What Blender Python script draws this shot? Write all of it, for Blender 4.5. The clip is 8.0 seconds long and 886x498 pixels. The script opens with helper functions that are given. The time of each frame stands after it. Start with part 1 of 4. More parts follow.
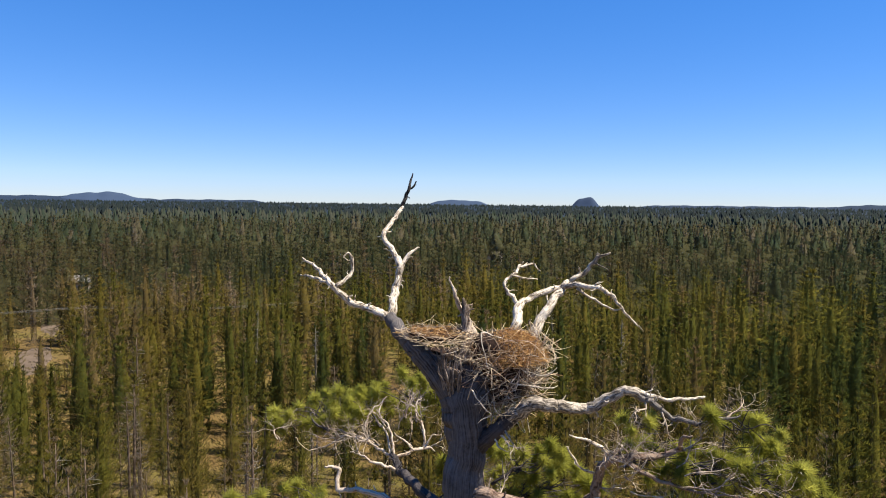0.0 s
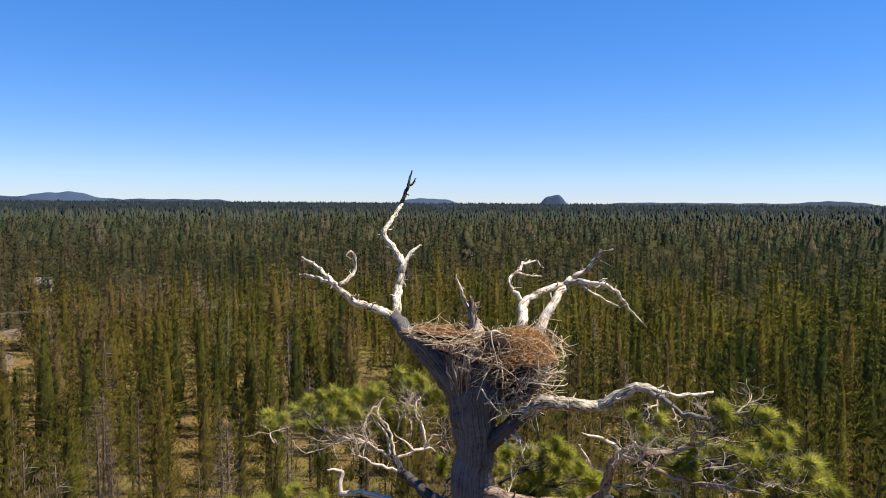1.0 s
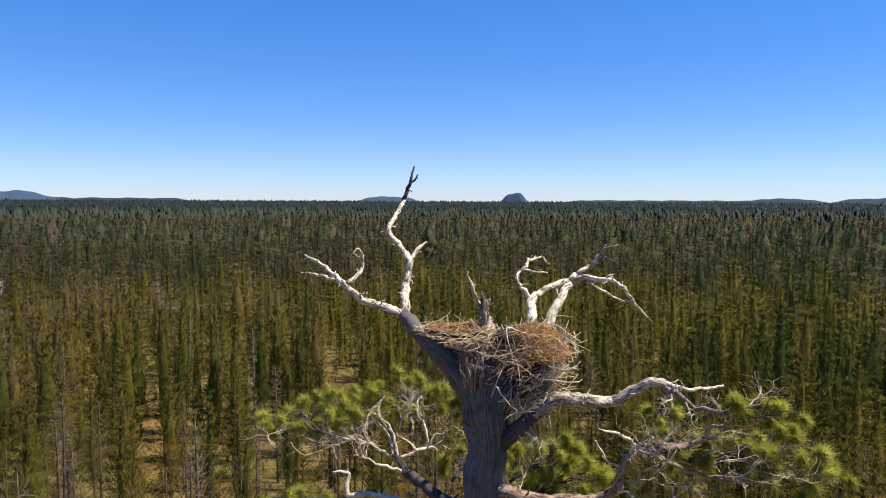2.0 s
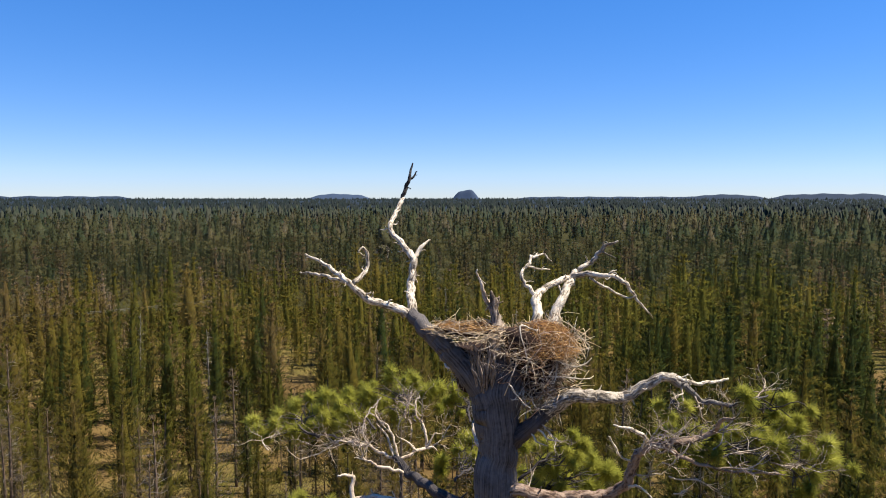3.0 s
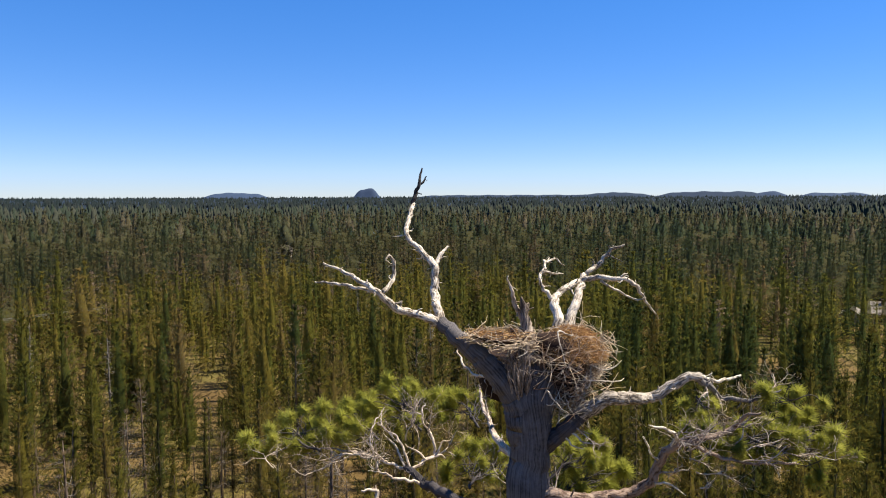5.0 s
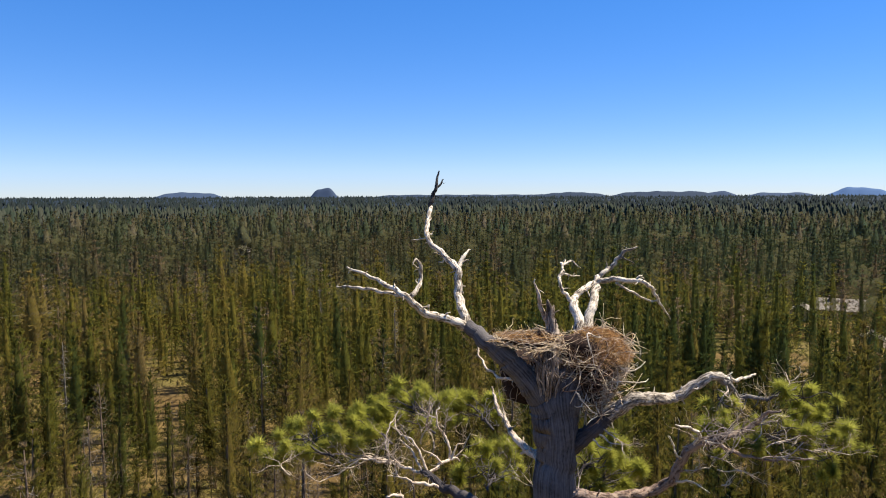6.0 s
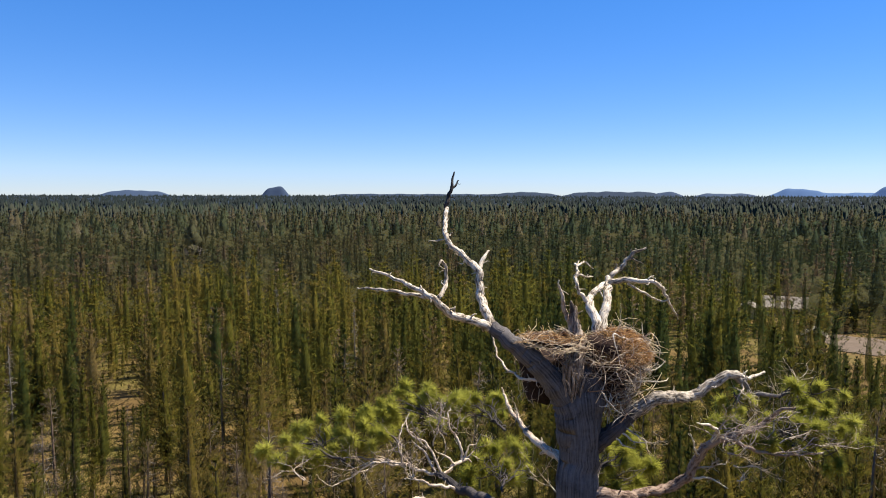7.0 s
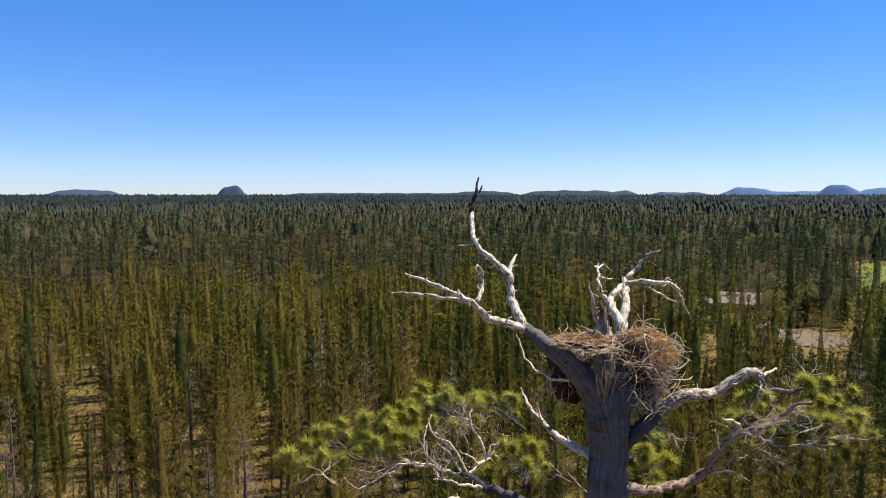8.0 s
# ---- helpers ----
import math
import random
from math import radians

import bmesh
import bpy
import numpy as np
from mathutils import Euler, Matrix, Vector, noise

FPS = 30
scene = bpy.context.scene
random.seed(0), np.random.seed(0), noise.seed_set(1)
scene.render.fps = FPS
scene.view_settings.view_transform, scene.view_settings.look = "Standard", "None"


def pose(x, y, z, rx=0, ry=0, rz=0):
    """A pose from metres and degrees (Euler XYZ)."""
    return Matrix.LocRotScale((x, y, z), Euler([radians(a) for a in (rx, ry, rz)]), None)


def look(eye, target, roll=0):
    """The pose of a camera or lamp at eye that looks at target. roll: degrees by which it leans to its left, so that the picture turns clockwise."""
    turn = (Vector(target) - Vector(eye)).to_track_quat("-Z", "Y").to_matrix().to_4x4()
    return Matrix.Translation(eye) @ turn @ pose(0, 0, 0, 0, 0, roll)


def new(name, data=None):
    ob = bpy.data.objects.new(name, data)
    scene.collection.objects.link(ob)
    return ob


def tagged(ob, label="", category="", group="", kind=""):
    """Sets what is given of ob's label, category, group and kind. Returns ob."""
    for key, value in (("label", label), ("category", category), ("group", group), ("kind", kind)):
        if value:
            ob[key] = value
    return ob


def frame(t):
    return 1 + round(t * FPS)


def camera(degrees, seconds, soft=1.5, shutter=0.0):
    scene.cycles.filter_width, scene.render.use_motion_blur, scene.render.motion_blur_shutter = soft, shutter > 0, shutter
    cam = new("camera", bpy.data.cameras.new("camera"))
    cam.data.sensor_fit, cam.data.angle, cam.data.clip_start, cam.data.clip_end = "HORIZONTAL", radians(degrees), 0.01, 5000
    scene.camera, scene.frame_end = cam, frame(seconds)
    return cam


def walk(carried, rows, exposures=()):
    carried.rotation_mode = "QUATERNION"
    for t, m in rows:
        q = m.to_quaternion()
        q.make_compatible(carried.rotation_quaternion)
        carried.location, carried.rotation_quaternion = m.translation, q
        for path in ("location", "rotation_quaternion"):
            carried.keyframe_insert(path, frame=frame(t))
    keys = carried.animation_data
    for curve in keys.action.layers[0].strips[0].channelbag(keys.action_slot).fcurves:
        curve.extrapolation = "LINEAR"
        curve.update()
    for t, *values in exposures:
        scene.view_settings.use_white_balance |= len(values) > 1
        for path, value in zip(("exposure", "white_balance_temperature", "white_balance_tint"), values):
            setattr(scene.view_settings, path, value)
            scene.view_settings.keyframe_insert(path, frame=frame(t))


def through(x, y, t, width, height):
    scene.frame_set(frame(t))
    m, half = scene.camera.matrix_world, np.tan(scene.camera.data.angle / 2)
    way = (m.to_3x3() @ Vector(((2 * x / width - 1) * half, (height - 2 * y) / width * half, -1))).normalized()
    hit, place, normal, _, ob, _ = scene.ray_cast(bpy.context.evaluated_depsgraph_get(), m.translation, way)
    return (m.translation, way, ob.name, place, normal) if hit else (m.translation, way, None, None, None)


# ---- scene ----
cam = camera(65.4, 8.0, soft=1.0)
PATH = [
    (0, (0.612, 0.397, 30.873), (0.65, 2.392, 30.744), 0.7),
    (0.5, (0.372, 0.482, 30.862), (0.451, 2.476, 30.731), 0.5),
    (1, (0.077, 0.573, 30.847), (0.204, 2.564, 30.714), 0.4),
    (1.5, (-0.259, 0.655, 30.816), (-0.081, 2.643, 30.682), 0.4),
    (3, (-1.403, 1.024, 30.814), (-1.028, 2.983, 30.668), -0.0),
    (3.5, (-1.8, 1.157, 30.781), (-1.355, 3.102, 30.64), 0.1),
    (4, (-2.194, 1.337, 30.813), (-1.679, 3.265, 30.669), -0.0),
    (4.5, (-2.664, 1.469, 30.877), (-2.078, 3.375, 30.729), -0.1),
    (6, (-4.042, 1.988, 30.989), (-3.279, 3.83, 30.837), -0.2),
    (6.5, (-4.501, 2.194, 30.998), (-3.678, 4.011, 30.846), -0.0),
    (7, (-4.957, 2.448, 31.016), (-4.071, 4.234, 30.862), 0.1),
    (7.5, (-5.44, 2.66, 31.02), (-4.498, 4.418, 30.87), 0.2),
    (8, (-6.018, 2.794, 31.118), (-5.028, 4.524, 30.961), -0.0),
]
walk(cam, [(t, look(eye, target, roll)) for t, eye, target, roll in PATH])

# ---- light ----
SUN_AZ, SUN_EL = 97.0, 60.0          # degrees right of +y, above the horizon
world = bpy.data.worlds.new("sky")
scene.world = world
world.use_nodes = True
wn = world.node_tree
sky = wn.nodes.new("ShaderNodeTexSky")
sky.sky_type, sky.sun_disc = "NISHITA", False
sky.sun_elevation, sky.sun_rotation = radians(SUN_EL), radians(SUN_AZ)
sky.altitude, sky.air_density, sky.dust_density, sky.ozone_density = 1300, 1.0, 0.0, 4.0
wn.nodes["Background"].inputs["Strength"].default_value = 0.09
vivid = wn.nodes.new("ShaderNodeHueSaturation")
vivid.inputs["Saturation"].default_value = 1.62
clear = wn.nodes.new("ShaderNodeMix")
clear.data_type, clear.blend_type = "RGBA", "MULTIPLY"
clear.inputs[0].default_value, clear.inputs[7].default_value = 1.0, (0.85, 0.96, 1.34, 1)
even = wn.nodes.new("ShaderNodeGamma")
even.inputs["Gamma"].default_value = 0.65
wn.links.new(sky.outputs["Color"], even.inputs["Color"])
wn.links.new(even.outputs["Color"], vivid.inputs["Color"])
wn.links.new(vivid.outputs["Color"], clear.inputs[6])
wn.links.new(clear.outputs[2], wn.nodes["Background"].inputs["Color"])
sun = new("sun", bpy.data.lights.new("sun", "SUN"))
sun.data.energy, sun.data.angle, sun.data.color = 4.0, radians(0.53), (1.0, 0.915, 0.77)
sun_from = Vector((math.sin(radians(SUN_AZ)) * math.cos(radians(SUN_EL)), math.cos(radians(SUN_AZ)) * math.cos(radians(SUN_EL)), math.sin(radians(SUN_EL))))
sun.matrix_world = look(sun_from * 100, (0, 0, 0))
scene.view_settings.exposure = 1.33

# ---- materials ----


class Shade:
    """A node material with a principled shader and short ways to add nodes."""

    def __init__(self, name, rough=0.85, spec=0.25):
        self.mat = bpy.data.materials.new(name)
        self.mat.use_nodes = True
        self.nt = self.mat.node_tree
        self.bsdf = self.nt.nodes["Principled BSDF"]
        self.bsdf.inputs["Roughness"].default_value = rough
        self.bsdf.inputs["Specular IOR Level"].default_value = spec

    def node(self, kind, **values):
        n = self.nt.nodes.new(kind)
        for key, value in values.items():
            n.inputs[key.replace("_", " ")].default_value = value
        return n

    def link(self, a, b):
        self.nt.links.new(a, b)

    def noise(self, vector, scale, detail=5.0, rough=0.6):
        n = self.node("ShaderNodeTexNoise", Scale=scale, Detail=detail, Roughness=rough)
        self.link(vector, n.inputs["Vector"])
        return n.outputs["Fac"]

    def coords(self, which="Object", scale=(1, 1, 1)):
        c, m = self.node("ShaderNodeTexCoord"), self.node("ShaderNodeMapping")
        m.inputs["Scale"].default_value = scale
        self.link(c.outputs[which], m.inputs["Vector"])
        return m.outputs["Vector"]

    def ramp(self, fac, stops):
        r = self.node("ShaderNodeValToRGB")
        els = r.color_ramp.elements
        while len(els) < len(stops):
            els.new(0.5)
        for el, (pos, col) in zip(els, stops):
            el.position, el.color = pos, (*col, 1)
        self.link(fac, r.inputs["Fac"])
        return r.outputs["Color"]

    def math(self, op, a, b=0.5, clamp=False):
        n = self.node("ShaderNodeMath")
        n.operation, n.use_clamp = op, clamp
        for k, v in enumerate((a, b)):
            if isinstance(v, (int, float)):
                n.inputs[k].default_value = v
            else:
                self.link(v, n.inputs[k])
        return n.outputs["Value"]

    def mix(self, fac, a, b, blend="MIX"):
        n = self.node("ShaderNodeMix")
        n.data_type, n.blend_type = "RGBA", blend
        for k, v in ((0, fac), (6, a), (7, b)):
            if isinstance(v, (int, float)):
                n.inputs[k].default_value = v
            elif isinstance(v, tuple):
                n.inputs[k].default_value = (*v, 1)
            else:
                self.link(v, n.inputs[k])
        return n.outputs[2]

    def colour(self, out):
        self.link(out, self.bsdf.inputs["Base Color"])

    def bump(self, height, strength, distance):
        b = self.node("ShaderNodeBump", Strength=strength, Distance=distance)
        self.link(height, b.inputs["Height"])
        self.link(b.outputs["Normal"], self.bsdf.inputs["Normal"])


def wood_material(name, dark, mid, pale, grain=(55, 2.0, 1), rough=0.8, crack=0.5, soft=0.03):
    """Weathered wood: streaks and cracks run along the limb (UV in metres: round, along)."""
    s = Shade(name, rough)
    uv = s.coords("UV", grain)
    streak = s.noise(uv, 1.0, 6.0, 0.65)
    patch = s.noise(s.coords("Object"), 3.0, 4.0)
    fine = s.noise(s.coords("Object"), 60.0, 3.0)
    f = s.math("ADD", s.math("ADD", s.math("MULTIPLY", streak, 0.6), s.math("MULTIPLY", patch, 0.3)), s.math("MULTIPLY", s.noise(s.coords("Object"), 22.0, 5.0, 0.7), 0.2))
    col = s.ramp(f, [(crack - soft, dark), (crack + 0.005, mid), (crack + 2 * soft, pale)])
    s.colour(s.mix(s.math("MULTIPLY", fine, 0.25), col, mid))
    s.bump(s.math("ADD", streak, s.math("MULTIPLY", fine, 0.3)), 0.9, 0.03)
    return s.mat


def leaf_material(name, stops, through=0.5, attribute=True, spread=0.07, lace=0.0):
    """Needles: colour from the tree's own tint, the object's and the spray's chance; some light passes through."""
    s = Shade(name, 0.8, 0.04)
    info, geo = s.node("ShaderNodeObjectInfo"), s.node("ShaderNodeNewGeometry")
    f = s.math("MULTIPLY", s.math("SUBTRACT", geo.outputs["Random Per Island"], 0.5), spread)
    f = s.math("ADD", f, s.math("MULTIPLY", s.math("SUBTRACT", info.outputs["Random"], 0.5), 0.35))
    if attribute:
        a = s.node("ShaderNodeAttribute")
        a.attribute_name = "tint"
        f = s.math("ADD", f, a.outputs["Fac"])
        clump = s.noise(s.coords("Object"), 1.1, 5.0, 0.7)
        f = s.math("ADD", f, s.math("MULTIPLY", s.math("SUBTRACT", clump, 0.5), 0.55))
    else:
        f = s.math("ADD", f, 0.4)
    col = s.ramp(f, stops)
    # clumps of needles, lighter and darker
    tuft = s.ramp(s.noise(s.coords("Object", (1, 1, 0.6)), 2.2, 4.0, 0.7), [(0.36, (0.78, 0.78, 0.78)), (0.64, (1.22, 1.22, 1.22))])
    mul = s.node("ShaderNodeMix")
    mul.data_type, mul.blend_type = "RGBA", "MULTIPLY"
    mul.inputs[0].default_value = 1.0
    s.link(col, mul.inputs[6])
    s.link(tuft, mul.inputs[7])
    col = mul.outputs[2]
    s.colour(col)
    # the blade's shading leans to the way the crown faces
    o, v, sc, ad = s.node("ShaderNodeAttribute"), s.node("ShaderNodeVectorTransform"), s.node("ShaderNodeVectorMath"), s.node("ShaderNodeVectorMath")
    o.attribute_name = "out"
    v.vector_type, v.convert_from, v.convert_to = "NORMAL", "OBJECT", "WORLD"
    sc.operation, sc.inputs[3].default_value = "SCALE", 3.6
    s.link(o.outputs["Vector"], v.inputs[0])
    s.link(v.outputs[0], sc.inputs[0])
    s.link(sc.outputs[0], ad.inputs[0])
    s.link(geo.outputs["Normal"], ad.inputs[1])
    nz = s.node("ShaderNodeVectorMath")
    nz.operation = "NORMALIZE"
    s.link(ad.outputs[0], nz.inputs[0])
    s.link(nz.outputs[0], s.bsdf.inputs["Normal"])
    t, m = s.node("ShaderNodeBsdfTranslucent"), s.node("ShaderNodeMixShader", Fac=through)
    s.link(col, t.inputs["Color"])
    s.link(s.bsdf.outputs["BSDF"], m.inputs[1])
    s.link(t.outputs["BSDF"], m.inputs[2])
    if lace:
        # a spray of needles is full of gaps
        gap, whole = s.node("ShaderNodeBsdfTransparent"), s.node("ShaderNodeMixShader", Fac=lace)
        s.link(m.outputs["Shader"], whole.inputs[1])
        s.link(gap.outputs["BSDF"], whole.inputs[2])
        m = whole
    s.link(m.outputs["Shader"], s.nt.nodes["Material Output"].inputs["Surface"])
    return s.mat


BLEACHED = wood_material("bleached_wood", (0.04, 0.028, 0.02), (0.34, 0.275, 0.2), (0.8, 0.7, 0.56), grain=(46, 8, 1), crack=0.515, soft=0.04)
GREYWOOD = wood_material("grey_wood", (0.03, 0.025, 0.022), (0.11, 0.094, 0.082), (0.27, 0.24, 0.21), soft=0.05)
TRUNKWOOD = wood_material("trunk_wood", (0.013, 0.011, 0.012), (0.04, 0.034, 0.034), (0.088, 0.075, 0.072), grain=(42, 1.0, 1), soft=0.055)
SMOOTHWOOD = wood_material("smooth_grey_wood", (0.024, 0.02, 0.019), (0.085, 0.074, 0.07), (0.16, 0.141, 0.131), grain=(46, 1.6, 1), crack=0.51, soft=0.06)
SILVERWOOD = wood_material("silver_wood", (0.03, 0.023, 0.018), (0.22, 0.18, 0.135), (0.7, 0.6, 0.47), grain=(44, 7, 1), crack=0.52, soft=0.045)
TANWOOD = wood_material("tan_dead_wood", (0.06, 0.04, 0.028), (0.34, 0.255, 0.185), (0.7, 0.58, 0.455), crack=0.5, soft=0.04)
PINKBARK = wood_material("pine_bark", (0.035, 0.02, 0.014), (0.16, 0.1, 0.068), (0.3, 0.22, 0.165), grain=(22, 5, 1))
SPLINTER = wood_material("splintered_wood", (0.03, 0.02, 0.014), (0.2, 0.145, 0.105), (0.52, 0.42, 0.32), grain=(60, 3, 1), crack=0.52, soft=0.05)
DARKTIP = wood_material("dark_tip_wood", (0.008, 0.007, 0.007), (0.025, 0.021, 0.019), (0.09, 0.08, 0.07))
STICK = wood_material("stick_wood", (0.05, 0.034, 0.021), (0.38, 0.265, 0.16), (0.8, 0.63, 0.43), grain=(90, 6, 1), crack=0.48)
REDSTICK = wood_material("brown_stick_wood", (0.03, 0.017, 0.01), (0.16, 0.09, 0.05), (0.34, 0.2, 0.115), grain=(90, 6, 1))
# Stick wood with the shade deep in the heap put into its colour.
DARKSTICK = wood_material("shaded_stick_wood", (0.02, 0.013, 0.009), (0.08, 0.05, 0.034), (0.2, 0.13, 0.085), grain=(90, 6, 1))
TUFT = leaf_material("long_needles", [(0.0, (0.22, 0.235, 0.034)), (0.45, (0.4, 0.395, 0.07)), (1.0, (0.56, 0.52, 0.13))], 0.6, False, 0.5)
NEEDLES = leaf_material("forest_needles", [(0.0, (0.034, 0.047, 0.013)), (0.28, (0.098, 0.094, 0.0165)), (0.5, (0.132, 0.103, 0.02)), (0.75, (0.142, 0.1, 0.042)), (1.0, (0.2, 0.15, 0.1))], 0.5, lace=0.42)
# Bluer with distance: the air's haze is put into these needle colours.
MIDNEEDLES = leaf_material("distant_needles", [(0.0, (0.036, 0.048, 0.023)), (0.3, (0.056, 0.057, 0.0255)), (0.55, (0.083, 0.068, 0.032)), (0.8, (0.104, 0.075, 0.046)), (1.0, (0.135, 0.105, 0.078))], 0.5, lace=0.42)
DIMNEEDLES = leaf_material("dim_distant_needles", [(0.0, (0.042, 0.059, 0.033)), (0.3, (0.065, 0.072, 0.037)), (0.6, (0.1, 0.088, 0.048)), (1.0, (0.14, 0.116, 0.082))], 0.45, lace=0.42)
HAZENEEDLES = leaf_material("hazed_far_needles", [(0.0, (0.021, 0.033, 0.025)), (0.4, (0.033, 0.045, 0.031)), (0.8, (0.05, 0.054, 0.039))], 0.25)
HAZEBLUENEEDLES = leaf_material("haze_blue_needles", [(0.0, (0.0105, 0.0175, 0.019)), (0.4, (0.015, 0.023, 0.024)), (0.8, (0.023, 0.029, 0.028))], 0.25)


def straw_material():
    s = Shade("dry_grass", 0.7)
    geo = s.node("ShaderNodeNewGeometry")
    s.colour(s.ramp(geo.outputs["Random Per Island"], [(0.0, (0.15, 0.065, 0.02)), (0.5, (0.42, 0.22, 0.072)), (1.0, (0.66, 0.42, 0.16))]))
    return s.mat


def duff_material():
    s = Shade("nest_litter", 0.95, 0.1)
    v = s.coords("Object")
    s.colour(s.ramp(s.noise(v, 25.0), [(0.3, (0.014, 0.009, 0.007)), (0.7, (0.06, 0.036, 0.025))]))
    s.bump(s.noise(v, 60.0), 0.8, 0.03)
    return s.mat


def ground_material():
    """Dry grass, needle litter and bare earth under the trees."""
    s = Shade("forest_floor", 0.95, 0.1)
    v = s.coords("Object")
    big, small = s.noise(v, 0.05, 5.0), s.noise(v, 0.9, 6.0)
    col = s.ramp(big, [(0.36, (0.095, 0.058, 0.021)), (0.48, (0.15, 0.1, 0.036)), (0.58, (0.11, 0.092, 0.024)), (0.7, (0.18, 0.122, 0.05))])
    col = s.mix(s.math("MULTIPLY", s.math("SUBTRACT", small, 0.4), 1.6, True), col, (0.085, 0.058, 0.028))
    s.colour(col)
    s.bump(s.noise(v, 3.0), 0.6, 0.3)
    return s.mat


def plain_material(name, a, b, scale=1.0, rough=0.9):
    s = Shade(name, rough, 0.15)
    v = s.coords("Object")
    s.colour(s.ramp(s.noise(v, scale, 6.0), [(0.35, a), (0.65, b)]))
    s.bump(s.noise(v, scale * 6), 0.3, 0.05)
    return s.mat


STRAW, DUFF, SOIL = straw_material(), duff_material(), ground_material()
# Haze of the distance is mixed into the far canopy's dark green.
HAZEWOOD = plain_material("hazed_far_woods", (0.010, 0.016, 0.023), (0.014, 0.022, 0.03), 0.012)
# Hills and ridges carry the haze as blue in their base colours.
HAZEHILL = plain_material("haze_blue_hill", (0.03, 0.048, 0.085), (0.036, 0.056, 0.095), 0.004)
RIDGE = plain_material("hazed_dark_ridge", (0.016, 0.026, 0.045), (0.02, 0.032, 0.052), 0.01)
HAZEHILLFAR = plain_material("far_haze_blue_hill", (0.05, 0.1, 0.2), (0.058, 0.11, 0.215), 0.004)
BARK = wood_material("forest_bark", (0.02, 0.014, 0.01), (0.085, 0.055, 0.038), (0.16, 0.115, 0.085), grain=(12, 2, 1))

# ---- mesh tools ----


def np_mesh(name, V, F, mat, tint=None, smooth=False, out=None):
    """A mesh from arrays: V (n, 3), F (m, 3)."""
    V, F = np.asarray(V, np.float32), np.asarray(F, np.int32)
    me = bpy.data.meshes.new(name)
    me.vertices.add(len(V))
    me.vertices.foreach_set("co", V.ravel())
    me.loops.add(F.size)
    me.loops.foreach_set("vertex_index", F.ravel())
    me.polygons.add(len(F))
    me.polygons.foreach_set("loop_start", np.arange(0, F.size, F.shape[1], dtype=np.int32))
    if smooth:
        me.polygons.foreach_set("use_smooth", np.ones(len(F), bool))
    if tint is not None:
        me.attributes.new("tint", "FLOAT", "POINT").data.foreach_set("value", np.asarray(tint, np.float32))
    if out is not None:
        me.attributes.new("out", "FLOAT_VECTOR", "POINT").data.foreach_set("vector", np.asarray(out, np.float32).ravel())
    me.update(calc_edges=True)
    me.materials.append(mat)
    return me


def part(name, me, parent, label=""):
    ob = new(name, me)
    ob.parent = parent
    return tagged(ob, label)


def smooth_line(pts, step):
    """Catmull-Rom through points (x, y, z, r), about step metres apart."""
    P = np.array(pts, float)
    P = np.vstack([2 * P[0] - P[1], P, 2 * P[-1] - P[-2]])
    out = []
    for i in range(1, len(P) - 2):
        n = max(2, int(np.linalg.norm(P[i + 1, :3] - P[i, :3]) / step))
        for t in np.arange(n) / n:
            a, b, c, d = P[i - 1:i + 3]
            out.append(0.5 * (2 * b + (c - a) * t + (2 * a - 5 * b + 4 * c - d) * t * t + (3 * b - a - 3 * c + d) * t ** 3))
    out.append(P[-2])
    return np.array(out)


def tube_arrays(pts, seg=9, step=0.06, lump=0.12, ridge=0.06, twist=2.0, wobble=0.0, seed=0.0):
    """A limb: lumpy, ridged, tapering, with closed ends. Returns V, F (quads), UV per corner."""
    L = smooth_line(pts, step)
    C, R = L[:, :3].copy(), np.maximum(L[:, 3], 0.0015)
    n = len(C)
    if wobble:
        for i in range(1, n - 1):
            C[i] += wobble * (np.array(noise.noise_vector(Vector(C[i] * 6) + Vector((seed, 0, 7)))) + 0.35 * np.array(noise.noise_vector(Vector(C[i] * 17))))
    T = np.gradient(C, axis=0)
    T /= np.linalg.norm(T, axis=1)[:, None] + 1e-9
    u = np.cross(T[0], (0.3, 0.2, 1.0))
    u /= np.linalg.norm(u)
    along = np.r_[0, np.cumsum(np.linalg.norm(np.diff(C, axis=0), axis=1))]
    V, UV = [], []
    ang = np.arange(seg + 1) * 2 * np.pi / seg
    for i in range(n):
        u = u - T[i] * (u @ T[i])
        u /= np.linalg.norm(u) + 1e-9
        w = np.cross(T[i], u)
        for a in ang[:-1]:
            d = np.cos(a) * u + np.sin(a) * w
            q = Vector(C[i] + d * R[i])
            k = 1 + lump * (noise.noise(q * (0.55 / max(R[i], 0.03)) + Vector((seed, 3, 1))) + 0.8 * noise.noise(q * (1.5 / max(R[i], 0.03)))) + ridge * math.sin(5 * a + twist * along[i] + seed) * noise.noise(q * 3)
            V.append(C[i] + d * R[i] * k)
        UV.append([(a * R[i], along[i]) for a in ang])
    F, U = [], []
    for i in range(n - 1):
        for j in range(seg):
            F.append((i * seg + j, i * seg + (j + 1) % seg, (i + 1) * seg + (j + 1) % seg, (i + 1) * seg + j))
            U += [UV[i][j], UV[i][j + 1], UV[i + 1][j + 1], UV[i + 1][j]]
    for ring, flip in ((0, True), (n - 1, False)):
        c = len(V)
        V.append(C[ring] + T[ring] * (R[ring] * (-0.5 if flip else 0.5)))
        for j in range(seg):
            a, b = ring * seg + j, ring * seg + (j + 1) % seg
            F.append((b, a, c, c) if flip else (a, b, c, c))
            U += [UV[ring][j], UV[ring][j + 1], UV[ring][j], UV[ring][j]]
    return V, F, U


